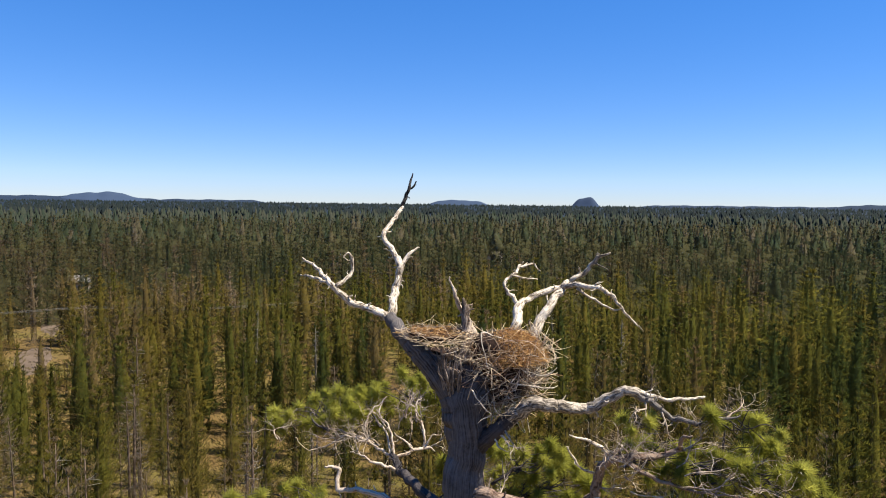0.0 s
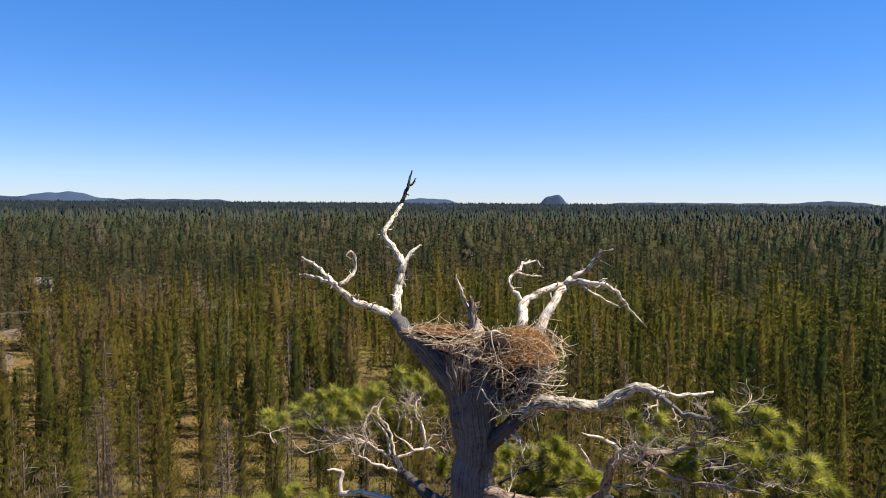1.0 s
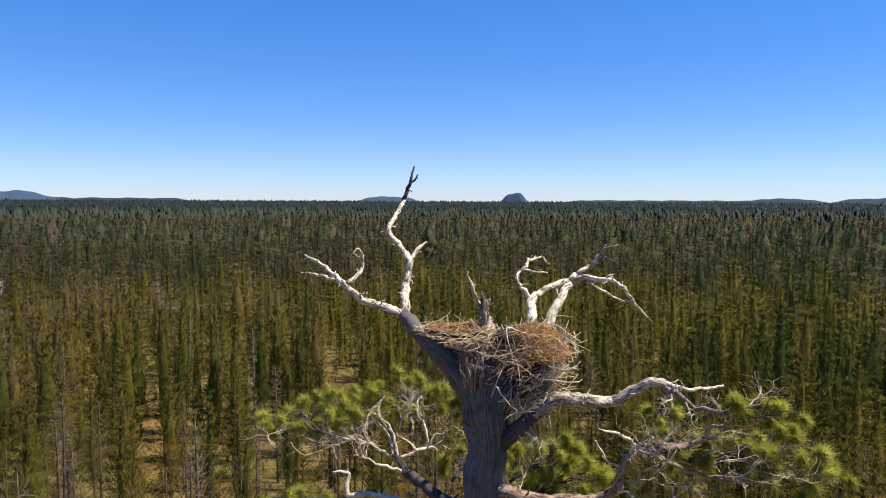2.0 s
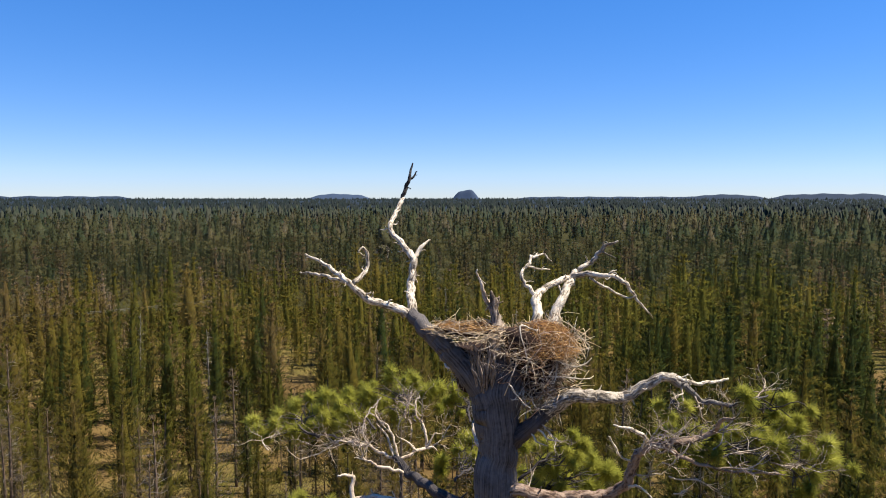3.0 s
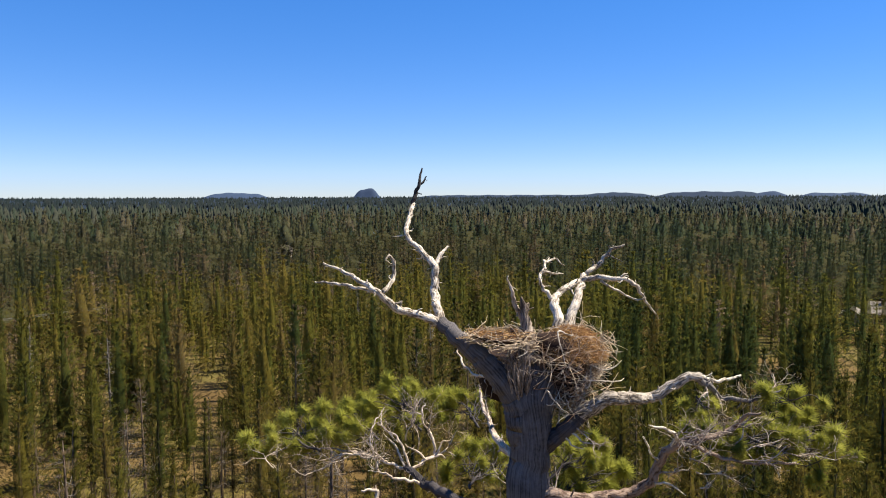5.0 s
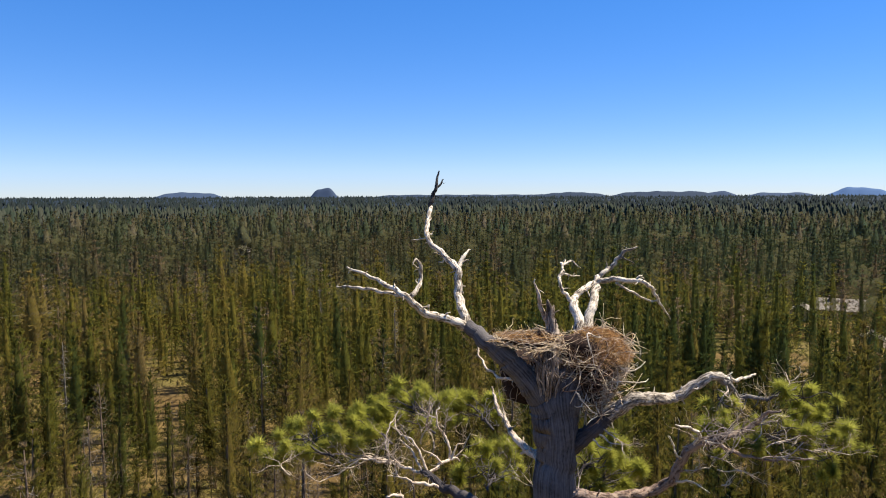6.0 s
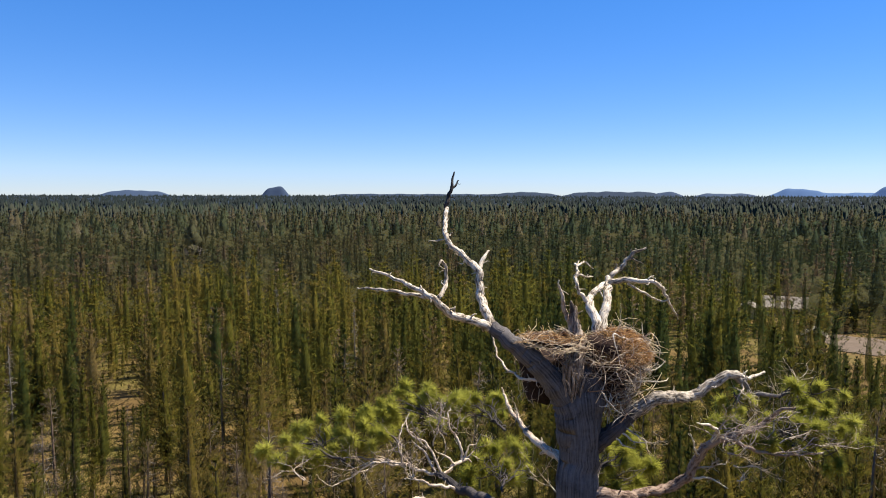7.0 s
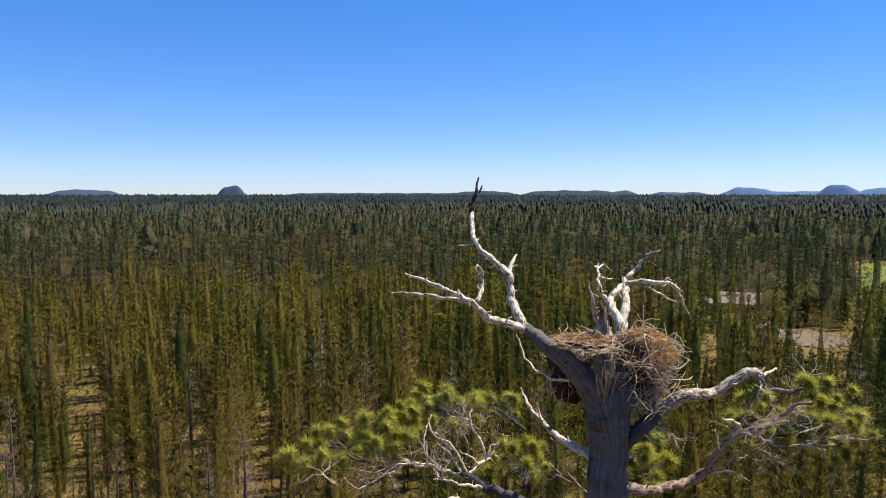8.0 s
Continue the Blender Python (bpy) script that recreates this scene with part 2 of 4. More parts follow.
def tube_mesh(name, lines, mat, **options):
    """One mesh of one or more tubes."""
    V, F, U = [], [], []
    for k, pts in enumerate(lines):
        v, f, uv = tube_arrays(pts, **{"seed": 1.7 * k + len(pts), **options})
        F += [tuple(i + len(V) for i in q) for q in f]
        V += v
        U += uv
    me = bpy.data.meshes.new(name)
    me.from_pydata([tuple(v) for v in V], [], [q[:3] if q[2] == q[3] else q for q in F])
    lay = me.uv_layers.new(name="UVMap")
    flat, at = [], 0
    for q in F:
        flat += U[at:at + (3 if q[2] == q[3] else 4)]
        at += 4
    lay.data.foreach_set("uv", np.array(flat, np.float32).ravel())
    me.polygons.foreach_set("use_smooth", np.ones(len(me.polygons), bool))
    me.materials.append(mat)
    return me


def radii(points, *rs):
    """Join places to radii, which run evenly from the first given to the last."""
    r = np.interp(np.linspace(0, 1, len(points)), np.linspace(0, 1, len(rs)), rs)
    return [(*p, x) for p, x in zip(points, r)]


# ---- ground, far woods, hills ----


def land(x, y):
    """Height of the ground: flat near by, rising gently to the far woods."""
    d = np.hypot(x, y)
    far = np.clip((d - 900) / 3100, 0, 1)
    return 15.5 * far ** 1.1 + 0.35 * np.sin(x / 23.0) * np.cos(y / 31.0) + 0.2 * np.sin(x / 7.0 + y / 9.0)


def polar_sheet(name, mat, r0, r1, rings, az0, az1, spokes, height):
    r = r0 * (r1 / r0) ** np.linspace(0, 1, rings)
    a = np.radians(np.linspace(az0, az1, spokes))
    A, Rr = np.meshgrid(a, r)
    X, Y = Rr * np.sin(A), Rr * np.cos(A)
    V = np.stack([X, Y, height(X, Y)], -1).reshape(-1, 3)
    i = np.arange((rings - 1) * (spokes - 1))
    p = (i // (spokes - 1)) * spokes + i % (spokes - 1)
    F = np.stack([p, p + spokes, p + spokes + 1, p + 1], -1)
    return new(name, np_mesh(name, V, F, mat, smooth=True))


tagged(polar_sheet("ground", SOIL, 0.01, 4700, 110, 0, 360, 181, land), "dry grass and needle litter on flat forest floor", "ground", kind="structure")


def canopy(x, y):
    d = np.hypot(x, y)
    n = 2.2 * np.sin(x * 0.021 + 2 * np.sin(y * 0.008)) * np.cos(y * 0.017 + x * 0.004) + 1.4 * np.sin(x * 0.08 + y * 0.05) * np.sin(y * 0.07)
    return land(x, y) + np.clip((d - 900) / 500, 0, 1) * 11 + n * np.clip((d - 900) / 400, 0, 1) - 0.5


tagged(polar_sheet("far_woods_canopy", HAZEWOOD, 900, 4600, 90, -50, 85, 300, canopy), "closed canopy of the far woods, coloured dark blue-green for haze", "forest", kind="stuff")


def hill(mat, az, dist, half, top, flat=0.0, label="low wooded hill, blue with distance"):
    """A long low hill across the line of sight; flat: how much of its crest is level."""
    n, m = 60, 14
    u, v = np.meshgrid(np.linspace(-1, 1, n), np.linspace(-1, 1, m))
    s = np.clip((np.abs(u) - flat) / (1 - flat), 0, 1)
    shape = (0.5 + 0.5 * np.cos(np.pi * s)) * (0.5 + 0.5 * np.cos(np.pi * v))
    bumps = 1 + 0.05 * np.sin(u * half / 30 + az) + 0.03 * np.sin(u * half / 13 + 2 * az)
    a = radians(az)
    across, depth = u * half, dist + v * half * 0.6
    X, Y = np.cos(a) * across + np.sin(a) * depth, -np.sin(a) * across + np.cos(a) * depth
    V = np.stack([X, Y, 12 + (top - 12) * shape * bumps], -1).reshape(-1, 3)
    i = np.arange((n - 1) * (m - 1))
    p = (i // (n - 1)) * n + i % (n - 1)
    ob = new("hill", np_mesh("hill", V, np.stack([p, p + 1, p + n + 1, p + n], -1), mat, smooth=True))
    return tagged(ob, label, "hill", kind="structure")


def rise(dist, degrees):
    return 30.9 + dist * math.tan(radians(degrees))


hill(HAZEHILL, 12.7, 4000, 105, rise(4000, 0.68), 0.25, "small flat-topped wooded butte, blue with distance")
hill(HAZEHILL, 2.3, 4050, 260, rise(4050, 0.36), 0.3)
hill(HAZEHILL, -25.2, 3900, 330, rise(3900, 0.62), 0.1)
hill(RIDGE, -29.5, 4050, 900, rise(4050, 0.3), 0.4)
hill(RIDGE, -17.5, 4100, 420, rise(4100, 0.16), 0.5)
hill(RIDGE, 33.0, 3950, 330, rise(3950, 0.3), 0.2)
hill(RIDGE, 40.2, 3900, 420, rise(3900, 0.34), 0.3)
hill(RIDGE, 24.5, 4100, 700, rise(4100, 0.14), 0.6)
hill(HAZEHILL, 44.2, 4100, 160, rise(4100, 0.32), 0.1)
hill(HAZEHILL, 48.5, 4050, 260, rise(4050, 0.2), 0.3)
hill(HAZEHILLFAR, 53.5, 4250, 230, rise(4250, 0.55), 0.15)
hill(HAZEHILLFAR, 57.0, 4350, 420, rise(4350, 0.25), 0.5)
hill(HAZEHILLFAR, 59.5, 4250, 170, rise(4250, 0.72), 0.1)
hill(HAZEHILLFAR, 63.0, 4300, 300, rise(4300, 0.52), 0.2)

# ---- forest ----
EYE_START, EYE_END = (0.6, 0.4, 30.9), (-6.0, 2.8, 31.1)
# bare or grassy places in the woods: x, y, radius
CLEARINGS = [(-72, 130, 9), (-90, 160, 6), (-116, 230, 8), (-49, 95, 3.0), (-25, 84, 3.0), (-20, 120, 3.0), (135, 90, 11), (145, 90, 7),
             (143.5, 125, 5), (154, 122.5, 8), (242, 131, 20), (267, 142, 24), (294, 156, 24), (35, 361, 8), (-2, 115, 4.0), (1.1, 10.3, 7), (128, 95, 4), (104, 92, 3), (538, 417, 14), (510, 288, 14)]
# low growth before these places, so that they show from the air: eye, x, y, height seen, half width
SIGHTS = [(EYE_START, -73, 130, 0, 5.5), (EYE_START, -118, 236, 1.5, 3), (EYE_START, -90, 160, 0.5, 4.5), (EYE_START, -49, 95, 0, 1.6), (EYE_START, -25, 84, 0, 1.6), (EYE_START, -20, 120, 0, 1.6),
          (EYE_END, 136, 90, 0, 6.5), (EYE_END, 130, 86, 0, 3.5), (EYE_END, 127, 95, 0.5, 2.0), (EYE_END, 143, 124.5, 2.5, 2.2), (EYE_END, 152, 121, 2.5, 4), (EYE_END, 104, 92, 0.5, 1.5),
          (EYE_END, 300, 164, 1, 9), (EYE_END, 253, 139, 0.5, 8), (EYE_END, 35, 361, 2.5, 5), (EYE_END, 538, 417, 3, 3), (EYE_END, 510, 288, 3, 3), (EYE_END, -2, 115, 0, 3.0), (EYE_START, 35, 361, 3, 4)]


def tallest(x, y, all_of_them=False):
    """How tall a tree may be without hiding an open place behind it."""
    cap = np.full(len(x), 99.0)
    for (ex, ey, ez), tx, ty, tz, half in SIGHTS:
        dx, dy = tx - ex, ty - ey
        d = math.hypot(dx, dy)
        t = ((x - ex) * dx + (y - ey) * dy) / d
        off = np.abs((x - ex) * dy - (y - ey) * dx) / d
        line = ez + (tz - ez) * t / d - 0.4
        sparse = (np.sin(x * 12.9898 + y * 78.233) < 0.8) | all_of_them
        cap = np.where(sparse & (t > 0) & (t < d + 2) & (off < half * (0.45 + 0.55 * t / d)), np.minimum(cap, line), cap)
    return cap


def open_ground(x, y):
    ok = tallest(x, y) > 2.5
    for cx, cy, r in CLEARINGS:
        ok &= np.hypot(x - cx, y - cy) > r
    return ok


def scatter(rng, r0, r1, az0, az1, spacing):
    """Places of trees on a jittered grid within a sector."""
    n = int(2.9 * r1 / spacing) + 2
    g = (np.arange(n) - n / 2) * spacing
    X, Y = np.meshgrid(g, g)
    X, Y = X.ravel() + rng.uniform(-0.8, 0.8, n * n) * spacing, Y.ravel() + rng.uniform(-0.8, 0.8, n * n) * spacing
    X, Y = 0.89 * X - 0.456 * Y, 0.456 * X + 0.89 * Y
    d, a = np.hypot(X, Y), np.degrees(np.arctan2(X, Y))
    keep = (d > r0) & (d < r1) & (a > az0) & (a < az1)
    X, Y = X[keep], Y[keep]
    keep = open_ground(X, Y)
    return X[keep], Y[keep]


def tree_tint(rng, x, y):
    """0 dark green to 1 grey-brown: stands of like trees, and each tree's own."""
    stand = 0.5 * np.sin(x / 37.0 + 1.3 * np.sin(y / 61.0)) * np.cos(y / 43.0 + 0.6) + 0.3 * np.sin(x / 140.0 + y / 90.0 + 1)
    t = 0.45 + 0.24 * stand + rng.normal(0, 0.16, len(x))
    # Stands to the right lean to dark green, their shade put into the tint.
    t = t - 0.34 * np.clip((np.degrees(np.arctan2(x, y)) - 16) / 22, 0, 1) * (np.hypot(x, y) < 400)
    t = np.where(rng.random(len(x)) < 0.1, rng.uniform(0.72, 0.98, len(x)), t)
    return np.clip(t, 0.02, 0.98)


def crown_out(V):
    """Which way each place of a crown faces: away from the stem, and a little up."""
    o = V * (1, 1, 0)
    o = o / (np.linalg.norm(o, axis=1)[:, None] + 0.02) + (0, 0, 2.2)
    return o / np.linalg.norm(o, axis=1)[:, None]


def conifer_arrays(rng, whorls, per, sprays, length, width, base=0.3, radius=0.1, power=0.75, heart=0.4, spread=0.012, sides=4, rings=4):
    """Crown of a conifer one metre high: a slim ragged inner body, and whorls of branches, each hung with sprays of needles."""
    def wide(s):
        return radius * max(0.035, (1 - s) ** power) * min(1.0, 0.55 + 2.2 * s)
    V, F, tone = [], [], []
    for i in range(rings):
        s = i / (rings - 1)
        for j in range(sides):
            a = 2 * np.pi * (j + 0.5 * (i % 2)) / sides
            R = wide(s) * heart * rng.uniform(0.5, 1.4)
            V.append((R * np.cos(a), R * np.sin(a), base + (0.97 - base) * s + rng.normal(0, 0.03) * (s < 1)))
    for i in range(rings - 1):
        for j in range(sides):
            p, q = i * sides + j, i * sides + (j + 1) % sides
            F += [(p, q, q + sides), (p, q + sides, p + sides)]
    # Inner body tinted slightly darker: the shade inside the crown, put as colour.
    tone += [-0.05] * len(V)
    lean = rng.normal(0, 0.25, 2)
    for w in range(whorls):
        s = (w + 0.9 * rng.random()) / whorls
        z, first = base + (1 - base) * s, rng.uniform(0, 6.283)
        for b in range(per):
            a = first + 2 * np.pi * b / per + rng.normal(0, 0.35)
            R = wide(s) * rng.uniform(0.5, 1.3) * (1 + lean[0] * np.cos(a) + lean[1] * np.sin(a))
            slope, shade = rng.normal(-0.25 + 0.75 * s, 0.18), rng.normal(0, 0.03)
            out = np.array([np.cos(a), np.sin(a), slope])
            for k in range(sprays):
                f = 0.25 + 0.8 * (k + rng.random()) / sprays
                c = np.array([0, 0, z + 0.25 * R * f * f]) + out * R * f + rng.normal(0, spread * (1.1 - s), 3) * (1, 1, 0.7)
                d = out * 0.8 + (0, 0, 0.45 + 0.9 * s) + rng.normal(0, 0.42, 3)
                d /= np.linalg.norm(d)
                v = np.cross(d, rng.normal(0, 1, 3) + (out[1], -out[0], 0))
                v = np.cross(np.cross(v, d), d) if rng.random() < 0.3 else v
                v /= np.linalg.norm(v) + 1e-9
                l, h = length * rng.uniform(0.6, 1.35) * (1.2 - 0.5 * s), width * rng.uniform(0.6, 1.35) * (1.2 - 0.5 * s)
                n = len(V)
                V += [c - d * l * 0.45 + v * h * 0.5, c - d * l * 0.3 - v * h * 0.5, c + d * l * 0.55]
                F.append((n, n + 1, n + 2))
                tone += [shade] * 3
    V = np.array(V)
    return V, np.array(F), np.array(tone), crown_out(V)


def stack_trees(name, kinds, x, y, h, wide, turn, tint, which, mat, label):
    """Many trees in one mesh."""
    Vs, Fs, Ts, Os, at = [], [], [], [], 0
    z = land(x, y)
    for k, (V, F, tone, out) in enumerate(kinds):
        i = np.nonzero(which == k)[0]
        if not len(i):
            continue
        c, s = np.cos(turn[i])[:, None], np.sin(turn[i])[:, None]
        hx = (h[i] * wide[i])[:, None]
        P = np.stack([(V[:, 0] * c - V[:, 1] * s) * hx + x[i][:, None], (V[:, 0] * s + V[:, 1] * c) * hx + y[i][:, None],
                      V[:, 2] * h[i][:, None] + z[i][:, None]], -1)
        Fs.append((F[None] + (np.arange(len(i)) * len(V))[:, None, None]).reshape(-1, 3) + at)
        Vs.append(P.reshape(-1, 3))
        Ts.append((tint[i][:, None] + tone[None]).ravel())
        Os.append(np.stack([out[:, 0] * c - out[:, 1] * s, out[:, 0] * s + out[:, 1] * c, np.broadcast_to(out[:, 2], (len(i), len(V)))], -1).reshape(-1, 3))
        at += P.shape[0] * P.shape[1]
    ob = new(name, np_mesh(name, np.concatenate(Vs), np.concatenate(Fs), mat, np.concatenate(Ts), out=np.concatenate(Os)))
    return tagged(ob, label, "forest", kind="stuff")


def spire_arrays(rng, sides, rings, base=0.1):
    """A slim ragged spire of a few faces for a far tree."""
    V, F = [], []
    radius, power = rng.uniform(0.12, 0.17), rng.uniform(0.7, 1.0)
    for i in range(rings):
        t = i / rings
        for j in range(sides):
            a = 2 * np.pi * (j + 0.5 * (i % 2)) / sides
            r = radius * (1 - t) ** power * rng.uniform(0.55, 1.25)
            V.append((r * np.cos(a), r * np.sin(a), base + (1 - base) * t + rng.normal(0, 0.25 / rings)))
    V.append((rng.normal(0, 0.008), rng.normal(0, 0.008), 1.0))
    for i in range(rings):
        for j in range(sides):
            p, q = i * sides + j, i * sides + (j + 1) % sides
            F += [(p, q, q + sides), (p, q + sides, p + sides)] if i < rings - 1 else [(p, q, rings * sides)]
    V = np.array(V)
    return V, np.array(F), np.zeros(len(V)), crown_out(V)


rng = np.random.default_rng(11)
def tree_heights(rng, n, low, high):
    """Mostly middling trees, some that stand out, some young."""
    u = rng.random(n)
    return np.where(u < 0.36, rng.uniform(0.4 * low, low, n), np.where(u < 0.88, rng.uniform(low, 0.5 * (low + high), n), rng.uniform(0.5 * (low + high), high, n)))


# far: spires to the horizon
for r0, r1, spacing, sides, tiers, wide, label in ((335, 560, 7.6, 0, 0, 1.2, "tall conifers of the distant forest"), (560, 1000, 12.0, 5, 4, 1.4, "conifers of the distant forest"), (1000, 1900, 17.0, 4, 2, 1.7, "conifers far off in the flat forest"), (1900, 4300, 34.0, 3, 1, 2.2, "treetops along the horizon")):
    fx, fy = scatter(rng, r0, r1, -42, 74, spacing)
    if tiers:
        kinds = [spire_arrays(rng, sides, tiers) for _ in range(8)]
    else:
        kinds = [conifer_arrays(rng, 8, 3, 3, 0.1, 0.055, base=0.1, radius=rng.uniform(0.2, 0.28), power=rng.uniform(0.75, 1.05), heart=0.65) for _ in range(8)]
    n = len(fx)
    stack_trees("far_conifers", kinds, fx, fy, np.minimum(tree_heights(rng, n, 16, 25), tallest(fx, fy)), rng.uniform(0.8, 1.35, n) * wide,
                rng.uniform(0, 6.3, n), tree_tint(rng, fx, fy), rng.integers(0, 8, n), DIMNEEDLES if r0 < 400 else HAZENEEDLES if r0 < 900 else HAZEBLUENEEDLES, label)
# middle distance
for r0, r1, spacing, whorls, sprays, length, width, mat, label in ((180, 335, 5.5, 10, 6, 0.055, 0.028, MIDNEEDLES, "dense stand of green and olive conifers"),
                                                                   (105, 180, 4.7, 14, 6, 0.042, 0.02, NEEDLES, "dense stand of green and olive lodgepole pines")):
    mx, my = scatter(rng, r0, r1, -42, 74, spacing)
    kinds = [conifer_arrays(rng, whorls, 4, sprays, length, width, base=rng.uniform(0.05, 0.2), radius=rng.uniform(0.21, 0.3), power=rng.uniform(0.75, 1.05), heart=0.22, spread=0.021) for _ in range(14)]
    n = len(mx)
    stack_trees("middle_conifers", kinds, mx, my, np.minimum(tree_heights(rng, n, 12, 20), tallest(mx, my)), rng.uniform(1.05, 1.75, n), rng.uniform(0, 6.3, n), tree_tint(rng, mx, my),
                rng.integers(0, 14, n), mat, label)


def lower_canopy(x, y):
    """A sheet added to fill dark gaps between the tall trees, standing for younger growth; it sinks away at open
    places.
    """
    z = 5.5 + 5.5 * np.clip((np.hypot(x, y) - 180) / 160, 0, 1) + 1.3 * np.sin(x * 0.43 + 2 * np.sin(y * 0.21)) * np.cos(y * 0.39) + 1.2 * np.sin(x * 1.7 + y * 0.6) * np.sin(y * 1.9 - x * 0.4) + 0.8 * np.sin(x * 0.05) * np.cos(y * 0.06)
    shape = x.shape
    x, y, z = x.ravel(), y.ravel(), z.ravel()
    z = np.where(tallest(x, y, True) < 12, -1.5, z)
    for cx, cy, r in CLEARINGS:
        z = np.where(np.hypot(x - cx, y - cy) < r + (4 if r < 18 else 26), -1.5, z)
    return (land(x, y) + z).reshape(shape)


filler_sheet = polar_sheet("lower_canopy", MIDNEEDLES, 165, 1000, 150, -43, 75, 420, lower_canopy)
filler_sheet.data.attributes.new("tint", "FLOAT", "POINT").data.foreach_set("value", np.full(len(filler_sheet.data.vertices), 0.35, np.float32))
filler_sheet.data.attributes.new("out", "FLOAT_VECTOR", "POINT").data.foreach_set("vector", np.tile(np.array([0, 0, 1], np.float32), len(filler_sheet.data.vertices)))
tagged(filler_sheet, "olive-green filler sheet in the dark gaps between tall conifers", "forest", kind="stuff")

# near trees, each a thing


def pine_kind(k):
    """A forest pine 15 m high: trunk, bare lower twigs and crown."""
    r = np.random.default_rng(100 + k)
    dead = k >= 8
    H = 15.0
    V, F, tone, out = conifer_arrays(r, 22 if not dead else 18, 5, 22 if not dead else 12, 0.03, 0.0085 if not dead else 0.0055, base=r.uniform(0.1, 0.3), radius=r.uniform(0.16, 0.235),
                                     power=r.uniform(0.65, 0.95), spread=0.017, heart=0.25 if not dead else 0.05, sides=5, rings=5)
    base = (0.2, 0.28, 0.34, 0.42, 0.5, 0.3, 0.38, 0.55, 0.82, 0.9)[k]
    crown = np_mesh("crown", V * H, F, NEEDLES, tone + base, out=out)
    bend = r.normal(0, 0.12, (2, 2))
    trunk = tube_mesh("trunk", [[(0, 0, -0.3, 0.19), (bend[0][0] * 0.3, bend[0][1] * 0.3, 5, 0.145), (*bend[0], 10, 0.085), (0, 0, 14.6, 0.02)]], BARK, seg=7, step=1.2, lump=0.1)
    lines = []
    for _ in range(16 if not dead else 60):
        z = r.uniform(2.0, 8.0 if not dead else 13.5)
        a, l = r.uniform(0, 6.28), r.uniform(0.5, 1.5) * (1 if z < 9 else 0.6)
        d = np.array([np.cos(a), np.sin(a), r.normal(-0.1, 0.25)])
        lines.append([(0, 0, z, 0.012), (*(d * l * 0.5 + (0, 0, z)), 0.014), (*(d * l + (0, 0, z + r.normal(0, 0.2))), 0.006)])
    twigs = tube_mesh("twig_tangle", lines, GREYWOOD, seg=3, step=1.0, lump=0)
    return trunk, crown, twigs


pines = [pine_kind(k) for k in range(10)]
nx, ny = scatter(rng, 36, 106, -38, 68, 3.9)
# the woods stand closer together away from the track
thick = (np.degrees(np.arctan2(nx, ny)) > -7) | (rng.random(len(nx)) < 0.85)
nx, ny = nx[thick], ny[thick]
order = np.argsort(np.hypot(nx, ny))
nx, ny = nx[order], ny[order]
LOOKS = ["green lodgepole pine with a narrow crown", "olive-green lodgepole pine with bare lower branches", "grey-brown half-dead pine with sparse needles"]
tints = tree_tint(rng, nx, ny)
for k in range(min(len(nx), 300)):
    t = tints[k]
    kind = int(rng.integers(8, 10)) if t > 0.6 else int(np.clip(round((t - 0.15) / 0.4 * 7 + rng.normal(0, 1)), 0, 7))
    tree = new("pine_tree")
    tagged(tree, LOOKS[2 if kind > 7 else 1 if kind > 3 else 0] + " on the forest floor", "tree", "forest pines")
    for name, me in zip(("trunk", "crown", "twig_tangle"), pines[kind]):
        o = part(name, me, tree)
        if name == "twig_tangle":
            tagged(o, kind="stuff")
    s = rng.choice((rng.uniform(0.3, 0.65), rng.uniform(0.65, 1.2)), p=(0.2, 0.8))
    s = min(s, tallest(nx[k:k + 1], ny[k:k + 1])[0] / 15.5)
    tree.matrix_basis = pose(nx[k], ny[k], land(nx[k], ny[k]), rng.normal(0, 1.2), rng.normal(0, 1.2), rng.uniform(0, 360)) @ Matrix.Diagonal((s * rng.uniform(0.9, 1.2), s * rng.uniform(0.9, 1.2), s, 1))
if len(nx) > 300:
    kinds = [conifer_arrays(rng, 16, 4, 9, 0.045, 0.016, base=rng.uniform(0.1, 0.28), radius=rng.uniform(0.17, 0.25), power=rng.uniform(0.65, 0.95), heart=0.36, spread=0.018) for _ in range(10)]
    x, y = nx[300:], ny[300:]
    n = len(x)
    stack_trees("near_conifers", kinds, x, y, np.minimum(rng.uniform(9, 18, n), tallest(x, y)), rng.uniform(0.9, 1.2, n), rng.uniform(0, 6.3, n), tints[300:], rng.integers(0, 10, n), NEEDLES,
                "green and olive lodgepole pines standing close together")



